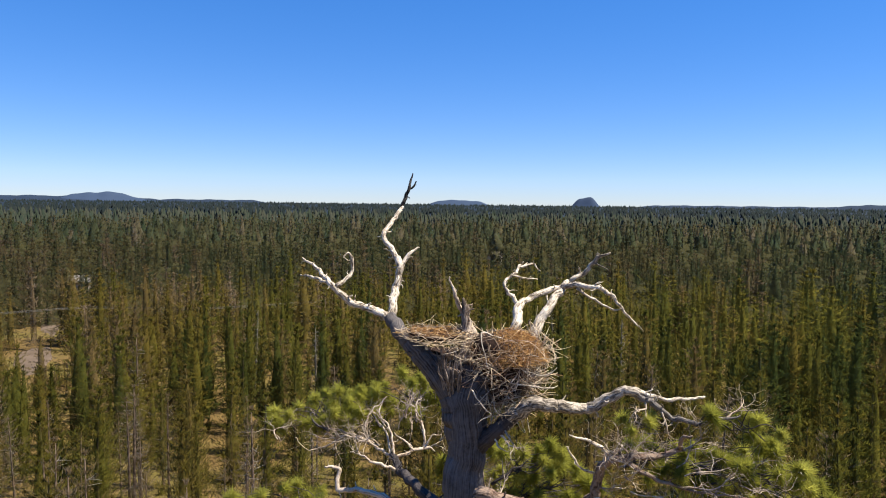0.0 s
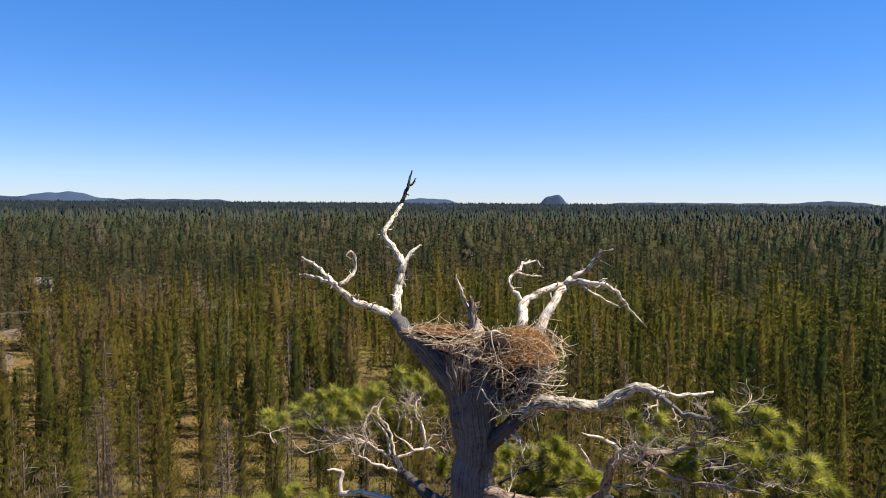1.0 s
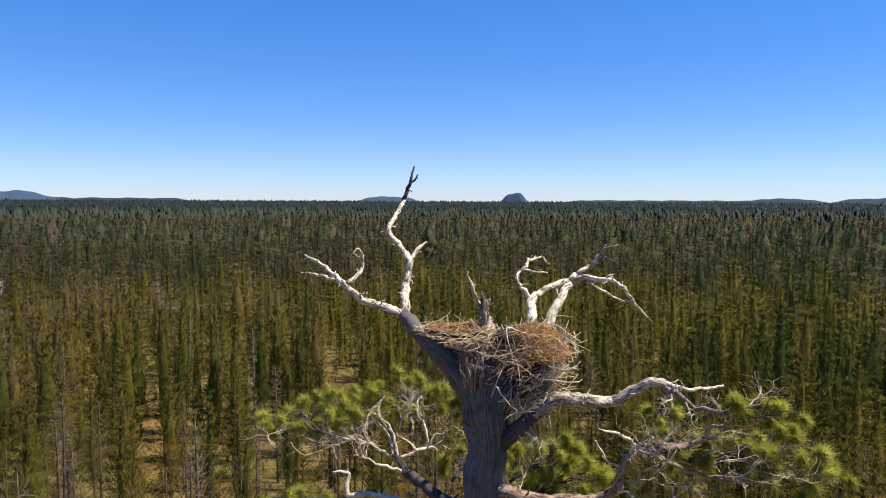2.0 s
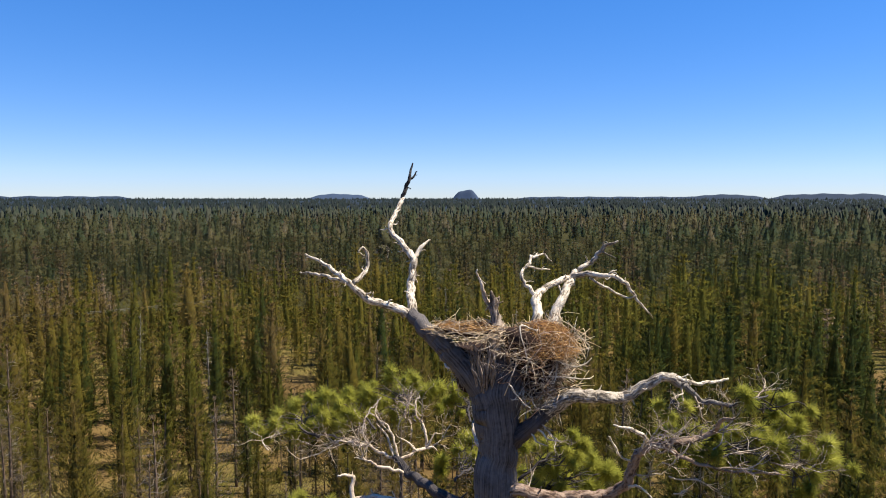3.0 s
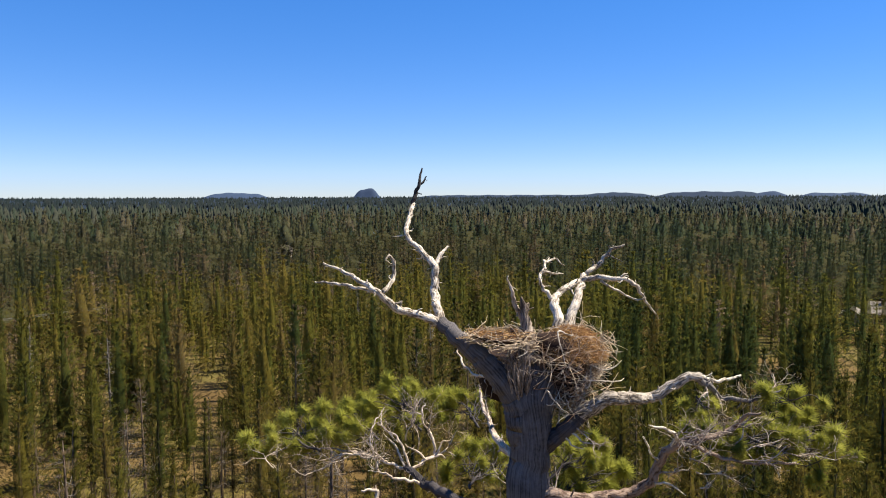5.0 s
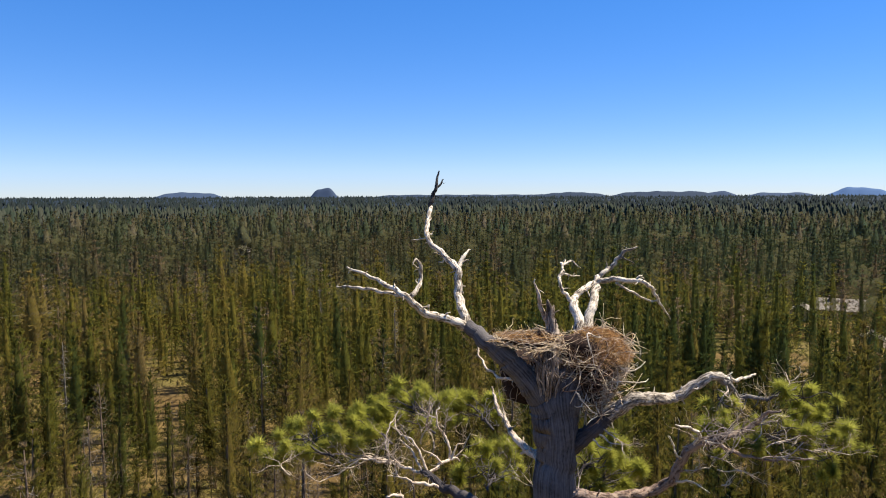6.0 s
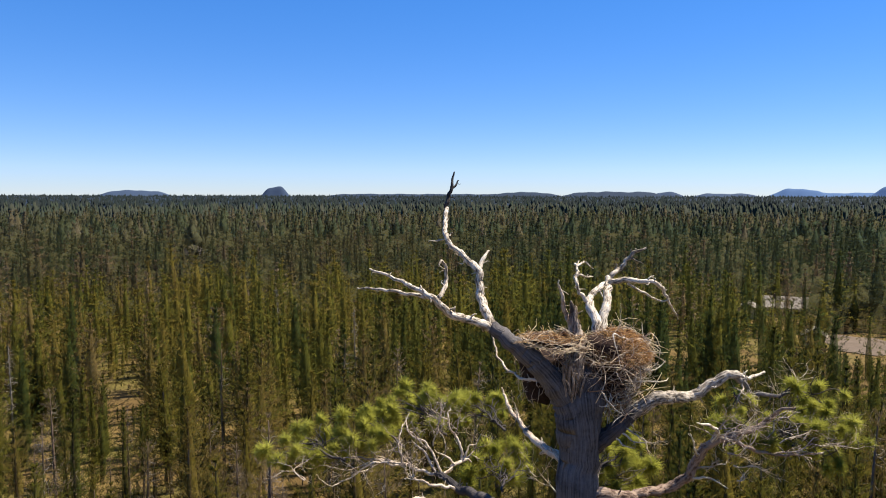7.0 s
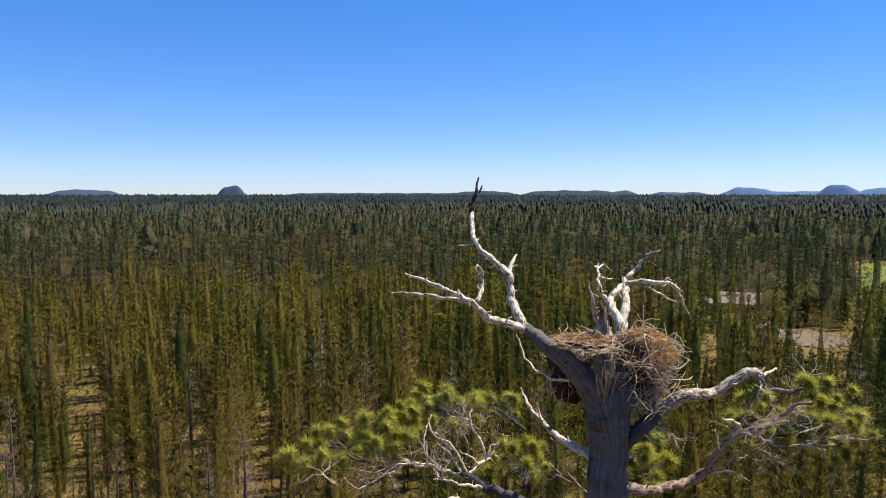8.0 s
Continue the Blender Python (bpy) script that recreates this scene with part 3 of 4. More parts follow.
def dead_snag(x, y, h, seed):
    """A dead standing pine: bare pale stem with short crooked twigs."""
    r = np.random.default_rng(seed)
    top = tagged(new("dead_snag"), "pale dead pine standing bare among green trees", "tree", "dead pines in the forest")
    part("trunk", tube_mesh("trunk", [[(0, 0, -0.3, 0.16), (r.normal(0, 0.1), r.normal(0, 0.1), h * 0.5, 0.11), (0, 0, h, 0.02)]], GREYWOOD, seg=7, step=0.8, lump=0.1), top)
    lines = []
    for k in range(70):
        z = h * r.uniform(0.25, 0.97)
        a, l = r.uniform(0, 6.28), r.uniform(0.5, 1.0) * (0.35 + 1.5 * (1 - z / h))
        d = np.array([math.cos(a), math.sin(a), r.normal(0.1, 0.3)])
        p, q = np.array([0, 0, z]), d * l + (0, 0, z)
        m = (p + q) / 2 + r.normal(0, 0.08, 3)
        lines += [[(*p, 0.03), (*m, 0.024), (*q, 0.01)], [(*m, 0.018), (*(m + d * l * 0.3 + r.normal(0, 0.2, 3)), 0.008)]]
    tagged(part("twig_tangle", tube_mesh("twig_tangle", lines, GREYWOOD, seg=3, step=0.5, lump=0), top, "bare pale crooked twigs"), kind="stuff")
    top.matrix_basis = pose(x, y, float(land(np.float64(x), np.float64(y))), r.normal(0, 2), r.normal(0, 2), r.uniform(0, 360))


for k, place in enumerate(((30.4, 104.0, 14.0), (24.5, 129.0, 14.5), (-14.8, 94.0, 13.5), (-26.8, 107.9, 13.5))):
    dead_snag(*place, 40 + k)

# ---- undergrowth, buildings, fields ----
gx, gy = scatter(rng, 35, 140, -42, 74, 2.6)
kinds = [conifer_arrays(rng, 4, 3, 2, 0.4, 0.16, base=0.05, radius=0.5, power=0.6, heart=0.5, spread=0.06, sides=3, rings=3) for _ in range(6)]
n = len(gx)
stack_trees("undergrowth", kinds, gx, gy, rng.uniform(0.25, 1.5, n) ** 1.5, rng.uniform(0.8, 1.6, n), rng.uniform(0, 6.3, n), np.clip(rng.normal(0.42, 0.15, n), 0, 1), rng.integers(0, 6, n), NEEDLES,
            "low olive brush and seedlings between the trunks")


def sheet(name, mat, x, y, rx, ry, turn, lift, label, category):
    """A patch of bare or grassy ground with an uneven edge, laid just over the forest floor."""
    V, F, n, m = [], [], 44, 7
    c, s = math.cos(radians(turn)), math.sin(radians(turn))
    for i in range(m):
        for j in range(n):
            a = 2 * math.pi * j / n
            k = i / (m - 1) * (1 + 0.12 * math.sin(3 * a + x) + 0.08 * math.sin(7 * a + y))
            u, v = math.cos(a) * rx * k, math.sin(a) * ry * k
            px, py = x + u * c - v * s, y + u * s + v * c
            V.append((px, py, float(land(np.float64(px), np.float64(py))) + lift - (0.25 if i == m - 1 else 0)))
    for i in range(m - 1):
        for j in range(n):
            F.append((i * n + j, (i + 1) * n + j, (i + 1) * n + (j + 1) % n, i * n + (j + 1) % n))
    return tagged(new(name, np_mesh(name, V, F, mat, smooth=True)), label, category, kind="structure")


DIRT = plain_material("bare_dirt", (0.095, 0.07, 0.05), (0.14, 0.105, 0.078), 0.25)
MEADOW = plain_material("meadow_grass", (0.085, 0.105, 0.012), (0.115, 0.13, 0.018), 0.06)
ROOF_TAN = plain_material("tan_roof", (0.18, 0.155, 0.128), (0.25, 0.22, 0.185), 1.2)
ROOF_GREY = plain_material("grey_roof", (0.12, 0.11, 0.1), (0.18, 0.165, 0.155), 1.2)
WALL_PALE = plain_material("pale_wall", (0.36, 0.34, 0.3), (0.44, 0.42, 0.38), 0.8)
WALL_BROWN = plain_material("brown_wall", (0.09, 0.06, 0.04), (0.13, 0.09, 0.06), 0.8)
DARKGLASS = plain_material("dark_window", (0.012, 0.014, 0.018), (0.02, 0.022, 0.026), 0.5, 0.15)
sheet("field", MEADOW, 266, 144, 50, 30, 28, 0.35, "bright green mown meadow among the trees", "meadow")
sheet("yard", DIRT, 137, 90.5, 10.5, 8, 30, 0.3, "bare pale dirt yard", "yard")
sheet("dirt_road", DIRT, -76, 134, 3.2, 13, 28, 0.3, "pale dirt track through the trees", "road")
sheet("dirt_road", DIRT, -104, 195, 3.0, 45, 27, 0.3, "pale dirt track through the trees", "road")


def box(x0, x1, y0, y1, z0, z1):
    V = [(x, y, z) for z in (z0, z1) for y in (y0, y1) for x in (x0, x1)]
    return V, [(0, 2, 3, 1), (4, 5, 7, 6), (0, 1, 5, 4), (2, 6, 7, 3), (0, 4, 6, 2), (1, 3, 7, 5)]


def house(x, y, turn, w, d, h, roof, wall, label):
    """A small gabled house: walls, two roof slabs with eaves, chimney, door and windows."""
    top = new("house")
    tagged(top, label, "house")
    rise_, t = d * 0.28, 0.18
    V, F = box(-w / 2, w / 2, -d / 2, d / 2, -0.3, h)
    V += [(-w / 2, 0, h + rise_), (w / 2, 0, h + rise_)]
    F += [(4, 6, 8, 8), (5, 9, 7, 7)]
    me = bpy.data.meshes.new("wall")
    me.from_pydata(V, [], [f if f[2] != f[3] else f[:3] for f in F])
    me.materials.append(wall)
    part("wall", me, top)
    for sgn in (-1, 1):
        e, o = sgn * (d / 2 + 0.5), 0.5
        ez = h - rise_ * 0.5 / (d / 2)
        V = [(-w / 2 - o, e, ez), (w / 2 + o, e, ez), (w / 2 + o, 0, h + rise_ + 0.02), (-w / 2 - o, 0, h + rise_ + 0.02)]
        V += [(a, b, c + t) for a, b, c in V]
        me = bpy.data.meshes.new("roof")
        me.from_pydata(V, [], [(3, 2, 1, 0), (4, 5, 6, 7), (0, 1, 5, 4), (1, 2, 6, 5), (2, 3, 7, 6), (3, 0, 4, 7)])
        me.materials.append(roof)
        part("roof", me, top)
    me = bpy.data.meshes.new("chimney")
    V, F = box(w * 0.2, w * 0.2 + 0.7, 0.4, 1.1, h, h + rise_ + 0.9)
    me.from_pydata(V, [], F)
    me.materials.append(WALL_BROWN)
    part("chimney", me, top)
    for name, cx, cz, ww, hh in (("window", -w * 0.3, 1.5, 1.3, 1.1), ("door", 0.0, 1.0, 1.0, 2.05), ("window", w * 0.3, 1.5, 1.3, 1.1)):
        for sgn in (-1, 1):
            me = bpy.data.meshes.new(name)
            V, F = box(cx - ww / 2, cx + ww / 2, sgn * d / 2 - 0.05, sgn * d / 2 + 0.05, cz - hh / 2, cz + hh / 2)
            me.from_pydata(V, [], F)
            me.materials.append(DARKGLASS if name == "window" else WALL_BROWN)
            part(name, me, top)
    top.matrix_basis = pose(x, y, float(land(np.float64(x), np.float64(y))), 0, 0, turn)
    return top


house(-118, 236, 20, 6, 6, 3.4, ROOF_GREY, WALL_PALE, "small house with pale walls and grey roof")
house(143.5, 125, 35, 6, 5, 2.4, ROOF_TAN, WALL_PALE, "small outbuilding with sun-bleached tan roof")
house(154, 122.5, 128, 10, 8, 2.9, ROOF_TAN, WALL_PALE, "long house with pale tan roof among pines")
house(127, 95, 35, 4.5, 4, 2.3, ROOF_TAN, WALL_PALE, "small pale shed beside the dirt yard")
house(35, 361, 65, 11, 8, 3.4, ROOF_TAN, WALL_PALE, "far house with pale roof among trees")
house(538, 417, 30, 16, 9, 3.5, ROOF_TAN, WALL_PALE, "far farm building with pale roof")
house(510, 288, 60, 22, 9, 3.5, ROOF_TAN, WALL_PALE, "far long farm building with pale roof")


def utility_pole(x, y, turn):
    top = tagged(new("utility_pole"), "wooden utility pole with a crossarm and wires", "utility pole", "poles along the dirt track")
    part("pole", tube_mesh("pole", [[(0, 0, -0.3, 0.16), (0, 0, 5, 0.14), (0, 0, 10, 0.11)]], BARK, seg=8, step=2, lump=0.02), top)
    part("crossarm", tube_mesh("crossarm", [[(-1.2, 0, 9.3, 0.07), (0, 0, 9.32, 0.07), (1.2, 0, 9.3, 0.07)]], BARK, seg=5, step=1, lump=0), top)
    for k in (-1.1, 0.4, 1.1):
        part("insulator", tube_mesh("insulator", [[(k, 0, 9.34, 0.04), (k, 0, 9.45, 0.06), (k, 0, 9.55, 0.018)]], WALL_PALE, seg=6, step=0.1, lump=0), top)
    top.matrix_basis = pose(x, y, float(land(np.float64(x), np.float64(y))), 0, 0, turn)
    return top


POLES = [(-108, 128), (-68, 138), (-22, 150)]
WIRE = plain_material("wire", (0.16, 0.15, 0.14), (0.2, 0.19, 0.18), 1.0, 0.4)
for x, y in POLES:
    utility_pole(x, y, 104)
for (xa, ya), (xb, yb) in zip(POLES, POLES[1:]):
    for k in (-1.1, 0.4, 1.1):
        ox, oy = k * math.cos(radians(104)), k * math.sin(radians(104))
        mid = ((xa + xb) / 2 + ox, (ya + yb) / 2 + oy, 8.7, 0.018)
        wire = new("wire", tube_mesh("wire", [[(xa + ox, ya + oy, 9.55, 0.018), mid, (xb + ox, yb + oy, 9.55, 0.018)]], WIRE, seg=4, step=4, lump=0))
        tagged(wire, "thin overhead power line between wooden poles", "cable", "overhead lines")

# ---- the old pine that carries the nest ----
snag = tagged(new("old_pine_tree"), "tall weathered ponderosa pine with bleached dead top and few green boughs", "tree")


spur_rng = np.random.default_rng(8)


def limb(name, mat, rs, *places, label="", seg=10, step=0.03, lump=0.14, ridge=0.16, wobble=0.035, slim=0.74, spurs=5):
    """A limb of the old tree, with short broken spurs along it."""
    line = radii(places, *[r * slim for r in rs])
    lines, L = [line], smooth_line(line, 0.05)
    for i in spur_rng.integers(2, max(3, len(L) - 1), int(spurs * len(L) * 0.05)):
        d = spur_rng.normal(0, 1, 3) + (0, 0, 0.4)
        d /= np.linalg.norm(d)
        l, r = L[i, 3] + spur_rng.uniform(0.03, 0.13), min(0.3 * L[i, 3], 0.016)
        p, e = L[i, :3], spur_rng.normal(0, 0.02, 3)
        lines.append([(*p, r), (*(p + d * l * 0.6 + e), r * 0.8), (*(p + d * l), r * 0.4)])
    return part(name, tube_mesh(name, lines, mat, seg=seg, step=step, lump=lump, ridge=ridge, wobble=wobble), snag, label)


limb("trunk", SMOOTHWOOD, (0.62, 0.56, 0.5, 0.44, 0.39, 0.345, 0.31, 0.30, 0.31, 0.36, 0.3), (1.3, 10.1, -0.4), (1.25, 10.15, 4), (1.2, 10.2, 9), (1.15, 10.25, 14), (1.12, 10.3, 19), (1.12, 10.32, 24), (1.14, 10.32, 26.65),
     (1.2, 10.36, 27.23), (1.2, 10.36, 27.75), (1.25, 10.4, 28.1), (1.35, 10.5, 28.45), label="grey furrowed trunk, bare of bark near the top", seg=30, step=0.1, lump=0.1, ridge=0.13, slim=0.95, spurs=0)
limb("leaning_limb", SMOOTHWOOD, (0.2, 0.25, 0.265, 0.255, 0.215, 0.185, 0.165, 0.14, 0.115), (1.18, 10.4, 27.0), (1.12, 10.37, 27.35), (1.05, 10.36, 27.7), (0.95, 10.38, 28.1), (0.71, 10.41, 28.44), (0.52, 10.45, 28.62), (0.33, 10.54, 28.82), (0.16, 10.66, 28.98), (0.0, 10.87, 29.16), seg=16, slim=0.82, lump=0.1, ridge=0.06, spurs=0.5, label="thick grey limb that carries the nest's edge")
limb("dead_branch", BLEACHED, (0.105, 0.085, 0.08, 0.075, 0.065, 0.045, 0.036, 0.02), (0.03, 10.86, 29.11), (-0.18, 10.91, 29.22), (-0.39, 10.95, 29.28), (-0.62, 10.96, 29.39), (-0.87, 10.97, 29.59), (-1.04, 11.2, 29.72), (-1.22, 11.50, 29.83), (-1.49, 11.83, 29.96), label="bleached bare branch")
limb("dead_branch", BLEACHED, (0.045, 0.036, 0.03, 0.014), (-0.84, 10.95, 29.58), (-1.10, 11.40, 29.64), (-1.36, 11.82, 29.64), (-1.58, 12.12, 29.65))
limb("dead_branch", BLEACHED, (0.05, 0.042, 0.038, 0.034, 0.028, 0.012), (-0.81, 10.95, 29.60), (-0.68, 11.05, 29.70), (-0.59, 11.14, 29.83), (-0.61, 11.15, 29.99), (-0.68, 11.15, 30.10), (-0.73, 11.10, 30.04), label="hooked bleached branch end")
limb("dead_branch", BLEACHED, (0.1, 0.085, 0.08, 0.075, 0.06, 0.052, 0.05, 0.045), (0.02, 10.88, 29.1), (0.07, 11.30, 29.49), (0.12, 11.45, 29.75), (0.14, 11.53, 29.92), (0.00, 11.75, 30.09), (-0.15, 11.97, 30.33), (-0.03, 12.30, 30.59), (0.12, 12.58, 30.83), label="tall bleached branch, kinked half way up")
limb("dark_tip", DARKTIP, (0.045, 0.045, 0.036, 0.016), (0.115, 12.57, 30.82), (0.20, 12.60, 31.00), (0.24, 12.61, 31.16), (0.30, 12.62, 31.41), label="dark forked branch tip")
limb("dark_tip", DARKTIP, (0.026, 0.022, 0.01), (0.24, 12.61, 31.14), (0.31, 12.60, 31.20), (0.37, 12.60, 31.27))
limb("dead_branch", BLEACHED, (0.055, 0.042, 0.014), (0.13, 11.53, 29.86), (0.26, 11.60, 30.04), (0.44, 11.70, 30.16))
limb("dead_twig", BLEACHED, (0.018, 0.013, 0.006), (-0.14, 12.0, 30.34), (-0.21, 12.20, 30.31), (-0.30, 12.37, 30.29), seg=6)
limb("broken_stub", TANWOOD, (0.1, 0.085, 0.055, 0.038, 0.01), (1.32, 10.6, 28.6), (1.26, 10.60, 28.95), (1.14, 10.60, 29.23), (0.99, 10.56, 29.51), (0.91, 10.52, 29.81), label="broken grey stub splintered to a point")
limb("broken_stump", SPLINTER, (0.14, 0.12, 0.095, 0.075, 0.02), (1.12, 10.34, 28.6), (1.16, 10.42, 28.95), (1.17, 10.46, 29.15), (1.14, 10.48, 29.34), (1.11, 10.5, 29.5), label="thick broken brown stump standing in the nest", seg=14, lump=0.25, ridge=0.3, spurs=9)
fibre = np.random.default_rng(17)
shards = []
for k in range(46):
    a = fibre.uniform(2.6, 5.4)
    r, z, t = fibre.uniform(0.1, 0.2), fibre.uniform(28.25, 28.55), fibre.uniform(0.2, 0.48)
    x, y = 0.98 + r * math.cos(a) * 1.2, 10.3 + r * math.sin(a)
    shards.append([(0.98 + (x - 0.98) * 0.6, 10.3 + (y - 10.3) * 0.6, z - 0.18, 0.012), (x - 0.02 + fibre.normal(0, 0.02), y - 0.01, z + t * 0.4, fibre.uniform(0.006, 0.02)), (x - 0.03 + fibre.normal(0, 0.06), y - 0.03, z + t * 0.8, 0.003)])
part("splintered_wood", tube_mesh("splintered_wood", shards, SPLINTER, seg=6, step=0.06, lump=0.3, ridge=0.2, wobble=0.02), snag, "torn fibrous brown wood at the break of the trunk")
limb("dead_branch", BLEACHED, (0.14, 0.115, 0.1, 0.105, 0.08), (1.45, 10.6, 28.2), (1.83, 10.80, 28.6), (1.97, 10.97, 29.02), (2.02, 11.18, 29.22), (2.07, 11.30, 29.31), label="pale limb rising out of the nest")
limb("dead_branch", BLEACHED, (0.055, 0.048, 0.04, 0.036, 0.036, 0.026, 0.012), (2.06, 11.30, 29.29), (1.93, 11.30, 29.38), (1.86, 11.28, 29.5), (1.83, 11.28, 29.63), (1.96, 11.50, 29.76), (2.11, 11.70, 29.9), (2.24, 11.80, 29.93), slim=0.68, wobble=0.07, lump=0.25, spurs=9)
limb("dead_twig", BLEACHED, (0.028, 0.022, 0.018, 0.01), (2.09, 11.66, 29.86), (2.32, 11.75, 29.91), (2.38, 11.70, 29.89), (2.43, 11.65, 29.80), seg=7)
limb("dead_twig", BLEACHED, (0.026, 0.022, 0.014), (1.93, 11.42, 29.74), (2.17, 11.50, 29.69), (2.38, 11.60, 29.67), seg=7)
limb("dead_branch", BLEACHED, (0.07, 0.066, 0.068, 0.06, 0.046, 0.034, 0.01), (2.06, 11.31, 29.29), (2.31, 11.50, 29.40), (2.80, 11.70, 29.54), (3.06, 11.40, 29.59), (3.35, 11.15, 29.56), (3.66, 11.20, 29.27), (4.06, 11.34, 28.86), label="long arched bleached branch")
limb("dead_branch", BLEACHED, (0.032, 0.026, 0.02, 0.012), (3.00, 11.45, 29.54), (3.32, 11.30, 29.34), (3.57, 11.22, 29.24), (3.67, 11.15, 29.27), seg=7)
limb("dead_branch", BLEACHED, (0.13, 0.115, 0.1, 0.085, 0.06), (1.9, 10.9, 28.2), (2.28, 11.24, 28.84), (2.48, 11.40, 29.18), (2.69, 11.60, 29.41), (2.92, 11.88, 29.6), label="stout pale limb rising out of the nest")
limb("dead_branch", SILVERWOOD, (0.06, 0.05, 0.044, 0.02), (2.90, 11.86, 29.58), (3.30, 11.87, 29.85), (3.41, 11.75, 30.03), (3.58, 11.66, 30.11))
limb("dead_twig", GREYWOOD, (0.02, 0.016, 0.007), (3.35, 11.80, 29.94), (3.47, 11.75, 29.89), (3.57, 11.70, 29.82), seg=6)
limb("limb_base", TRUNKWOOD, (0.13, 0.15, 0.148, 0.14, 0.1), (1.16, 10.45, 27.05), (1.34, 10.27, 27.33), (1.53, 10.10, 27.59), (1.76, 9.985, 27.85), (1.92, 9.88, 27.99), seg=14, slim=0.78, spurs=1, label="dark rough foot of the great limb")
limb("great_limb", SILVERWOOD, (0.11, 0.138, 0.13, 0.115, 0.1, 0.095, 0.088, 0.08), (1.6, 10.07, 27.67), (1.83, 9.95, 27.91), (2.07, 9.75, 28.12), (2.51, 9.77, 28.08), (2.87, 9.80, 28.07), (3.14, 9.65, 28.29), (3.30, 9.53, 28.38), (3.45, 9.53, 28.37), seg=16, slim=0.76, label="big arching limb, silver-grey on top")
limb("dead_branch", BLEACHED, (0.06, 0.04, 0.034, 0.03, 0.02), (3.38, 9.53, 28.38), (3.63, 9.60, 28.33), (3.99, 9.75, 28.21), (4.27, 9.85, 28.19), (4.51, 9.92, 28.21))
limb("branch", GREYWOOD, (0.075, 0.062, 0.05, 0.046, 0.04, 0.034, 0.012), (3.38, 9.52, 28.36), (3.67, 9.60, 28.21), (3.95, 9.72, 27.98), (4.11, 9.60, 27.98), (4.28, 9.45, 27.97), (4.52, 9.40, 28.05), (4.79, 9.40, 28.10))
limb("dead_twig", BLEACHED, (0.02, 0.015, 0.006), (1.56, 10.05, 27.57), (1.59, 9.90, 27.48), (1.74, 9.80, 27.44), seg=6)
limb("dead_twig", BLEACHED, (0.02, 0.016, 0.007), (1.64, 10.0, 27.65), (1.78, 9.80, 27.52), (1.88, 9.70, 27.54), seg=6)
limb("dead_twig", BLEACHED, (0.012, 0.012, 0.008), (1.51, 9.90, 28.12), (1.62, 9.90, 27.90), (1.73, 9.97, 27.74), seg=6)
limb("lower_limb", PINKBARK, (0.14, 0.12, 0.1, 0.1, 0.1, 0.09, 0.08, 0.066, 0.046, 0.036, 0.02), (1.2, 10.3, 26.64), (1.40, 10.1, 26.72), (1.99, 10.20, 26.54), (2.74, 10.25, 26.48), (3.00, 10.00, 26.70), (3.02, 9.85, 27.07), (3.06, 9.60, 27.38), (3.27, 9.46, 27.49), (3.94, 9.46, 27.57), (3.95, 9.20, 27.85), (3.98, 8.95, 27.97), seg=12, label="crooked lower limb with reddish bark")
limb("branch", PINKBARK, (0.05, 0.04, 0.03, 0.024, 0.012), (3.24, 9.48, 27.47), (3.55, 9.40, 27.28), (4.02, 9.30, 27.14), (4.40, 9.20, 27.11), (4.87, 9.10, 27.08), seg=8)
limb("dead_branch", BLEACHED, (0.05, 0.04, 0.03, 0.012), (3.03, 9.80, 27.15), (3.04, 9.50, 27.53), (2.75, 9.40, 27.75), (2.50, 9.40, 27.82), seg=8)
limb("dead_twig", BLEACHED, (0.022, 0.018, 0.008), (3.04, 9.50, 27.5), (3.19, 9.40, 27.46), (3.35, 9.30, 27.40), seg=6)
limb("dead_twig", BLEACHED, (0.03, 0.022, 0.01), (3.00, 9.97, 26.74), (2.98, 9.60, 26.84), (3.06, 9.30, 26.79), seg=6)
limb("dead_twig", BLEACHED, (0.024, 0.02, 0.009), (3.0, 9.8, 27.1), (2.71, 9.60, 27.29), (2.54, 9.50, 27.52), (2.48, 9.50, 27.63), seg=6)
limb("back_limb", TRUNKWOOD, (0.14, 0.125, 0.11, 0.1, 0.06), (1.1, 10.35, 26.3), (0.69, 11.20, 26.14), (0.4, 11.65, 26.2), (0.16, 12.08, 26.25), (-0.04, 12.60, 26.37), seg=12, label="dark limb leaning away behind the trunk")
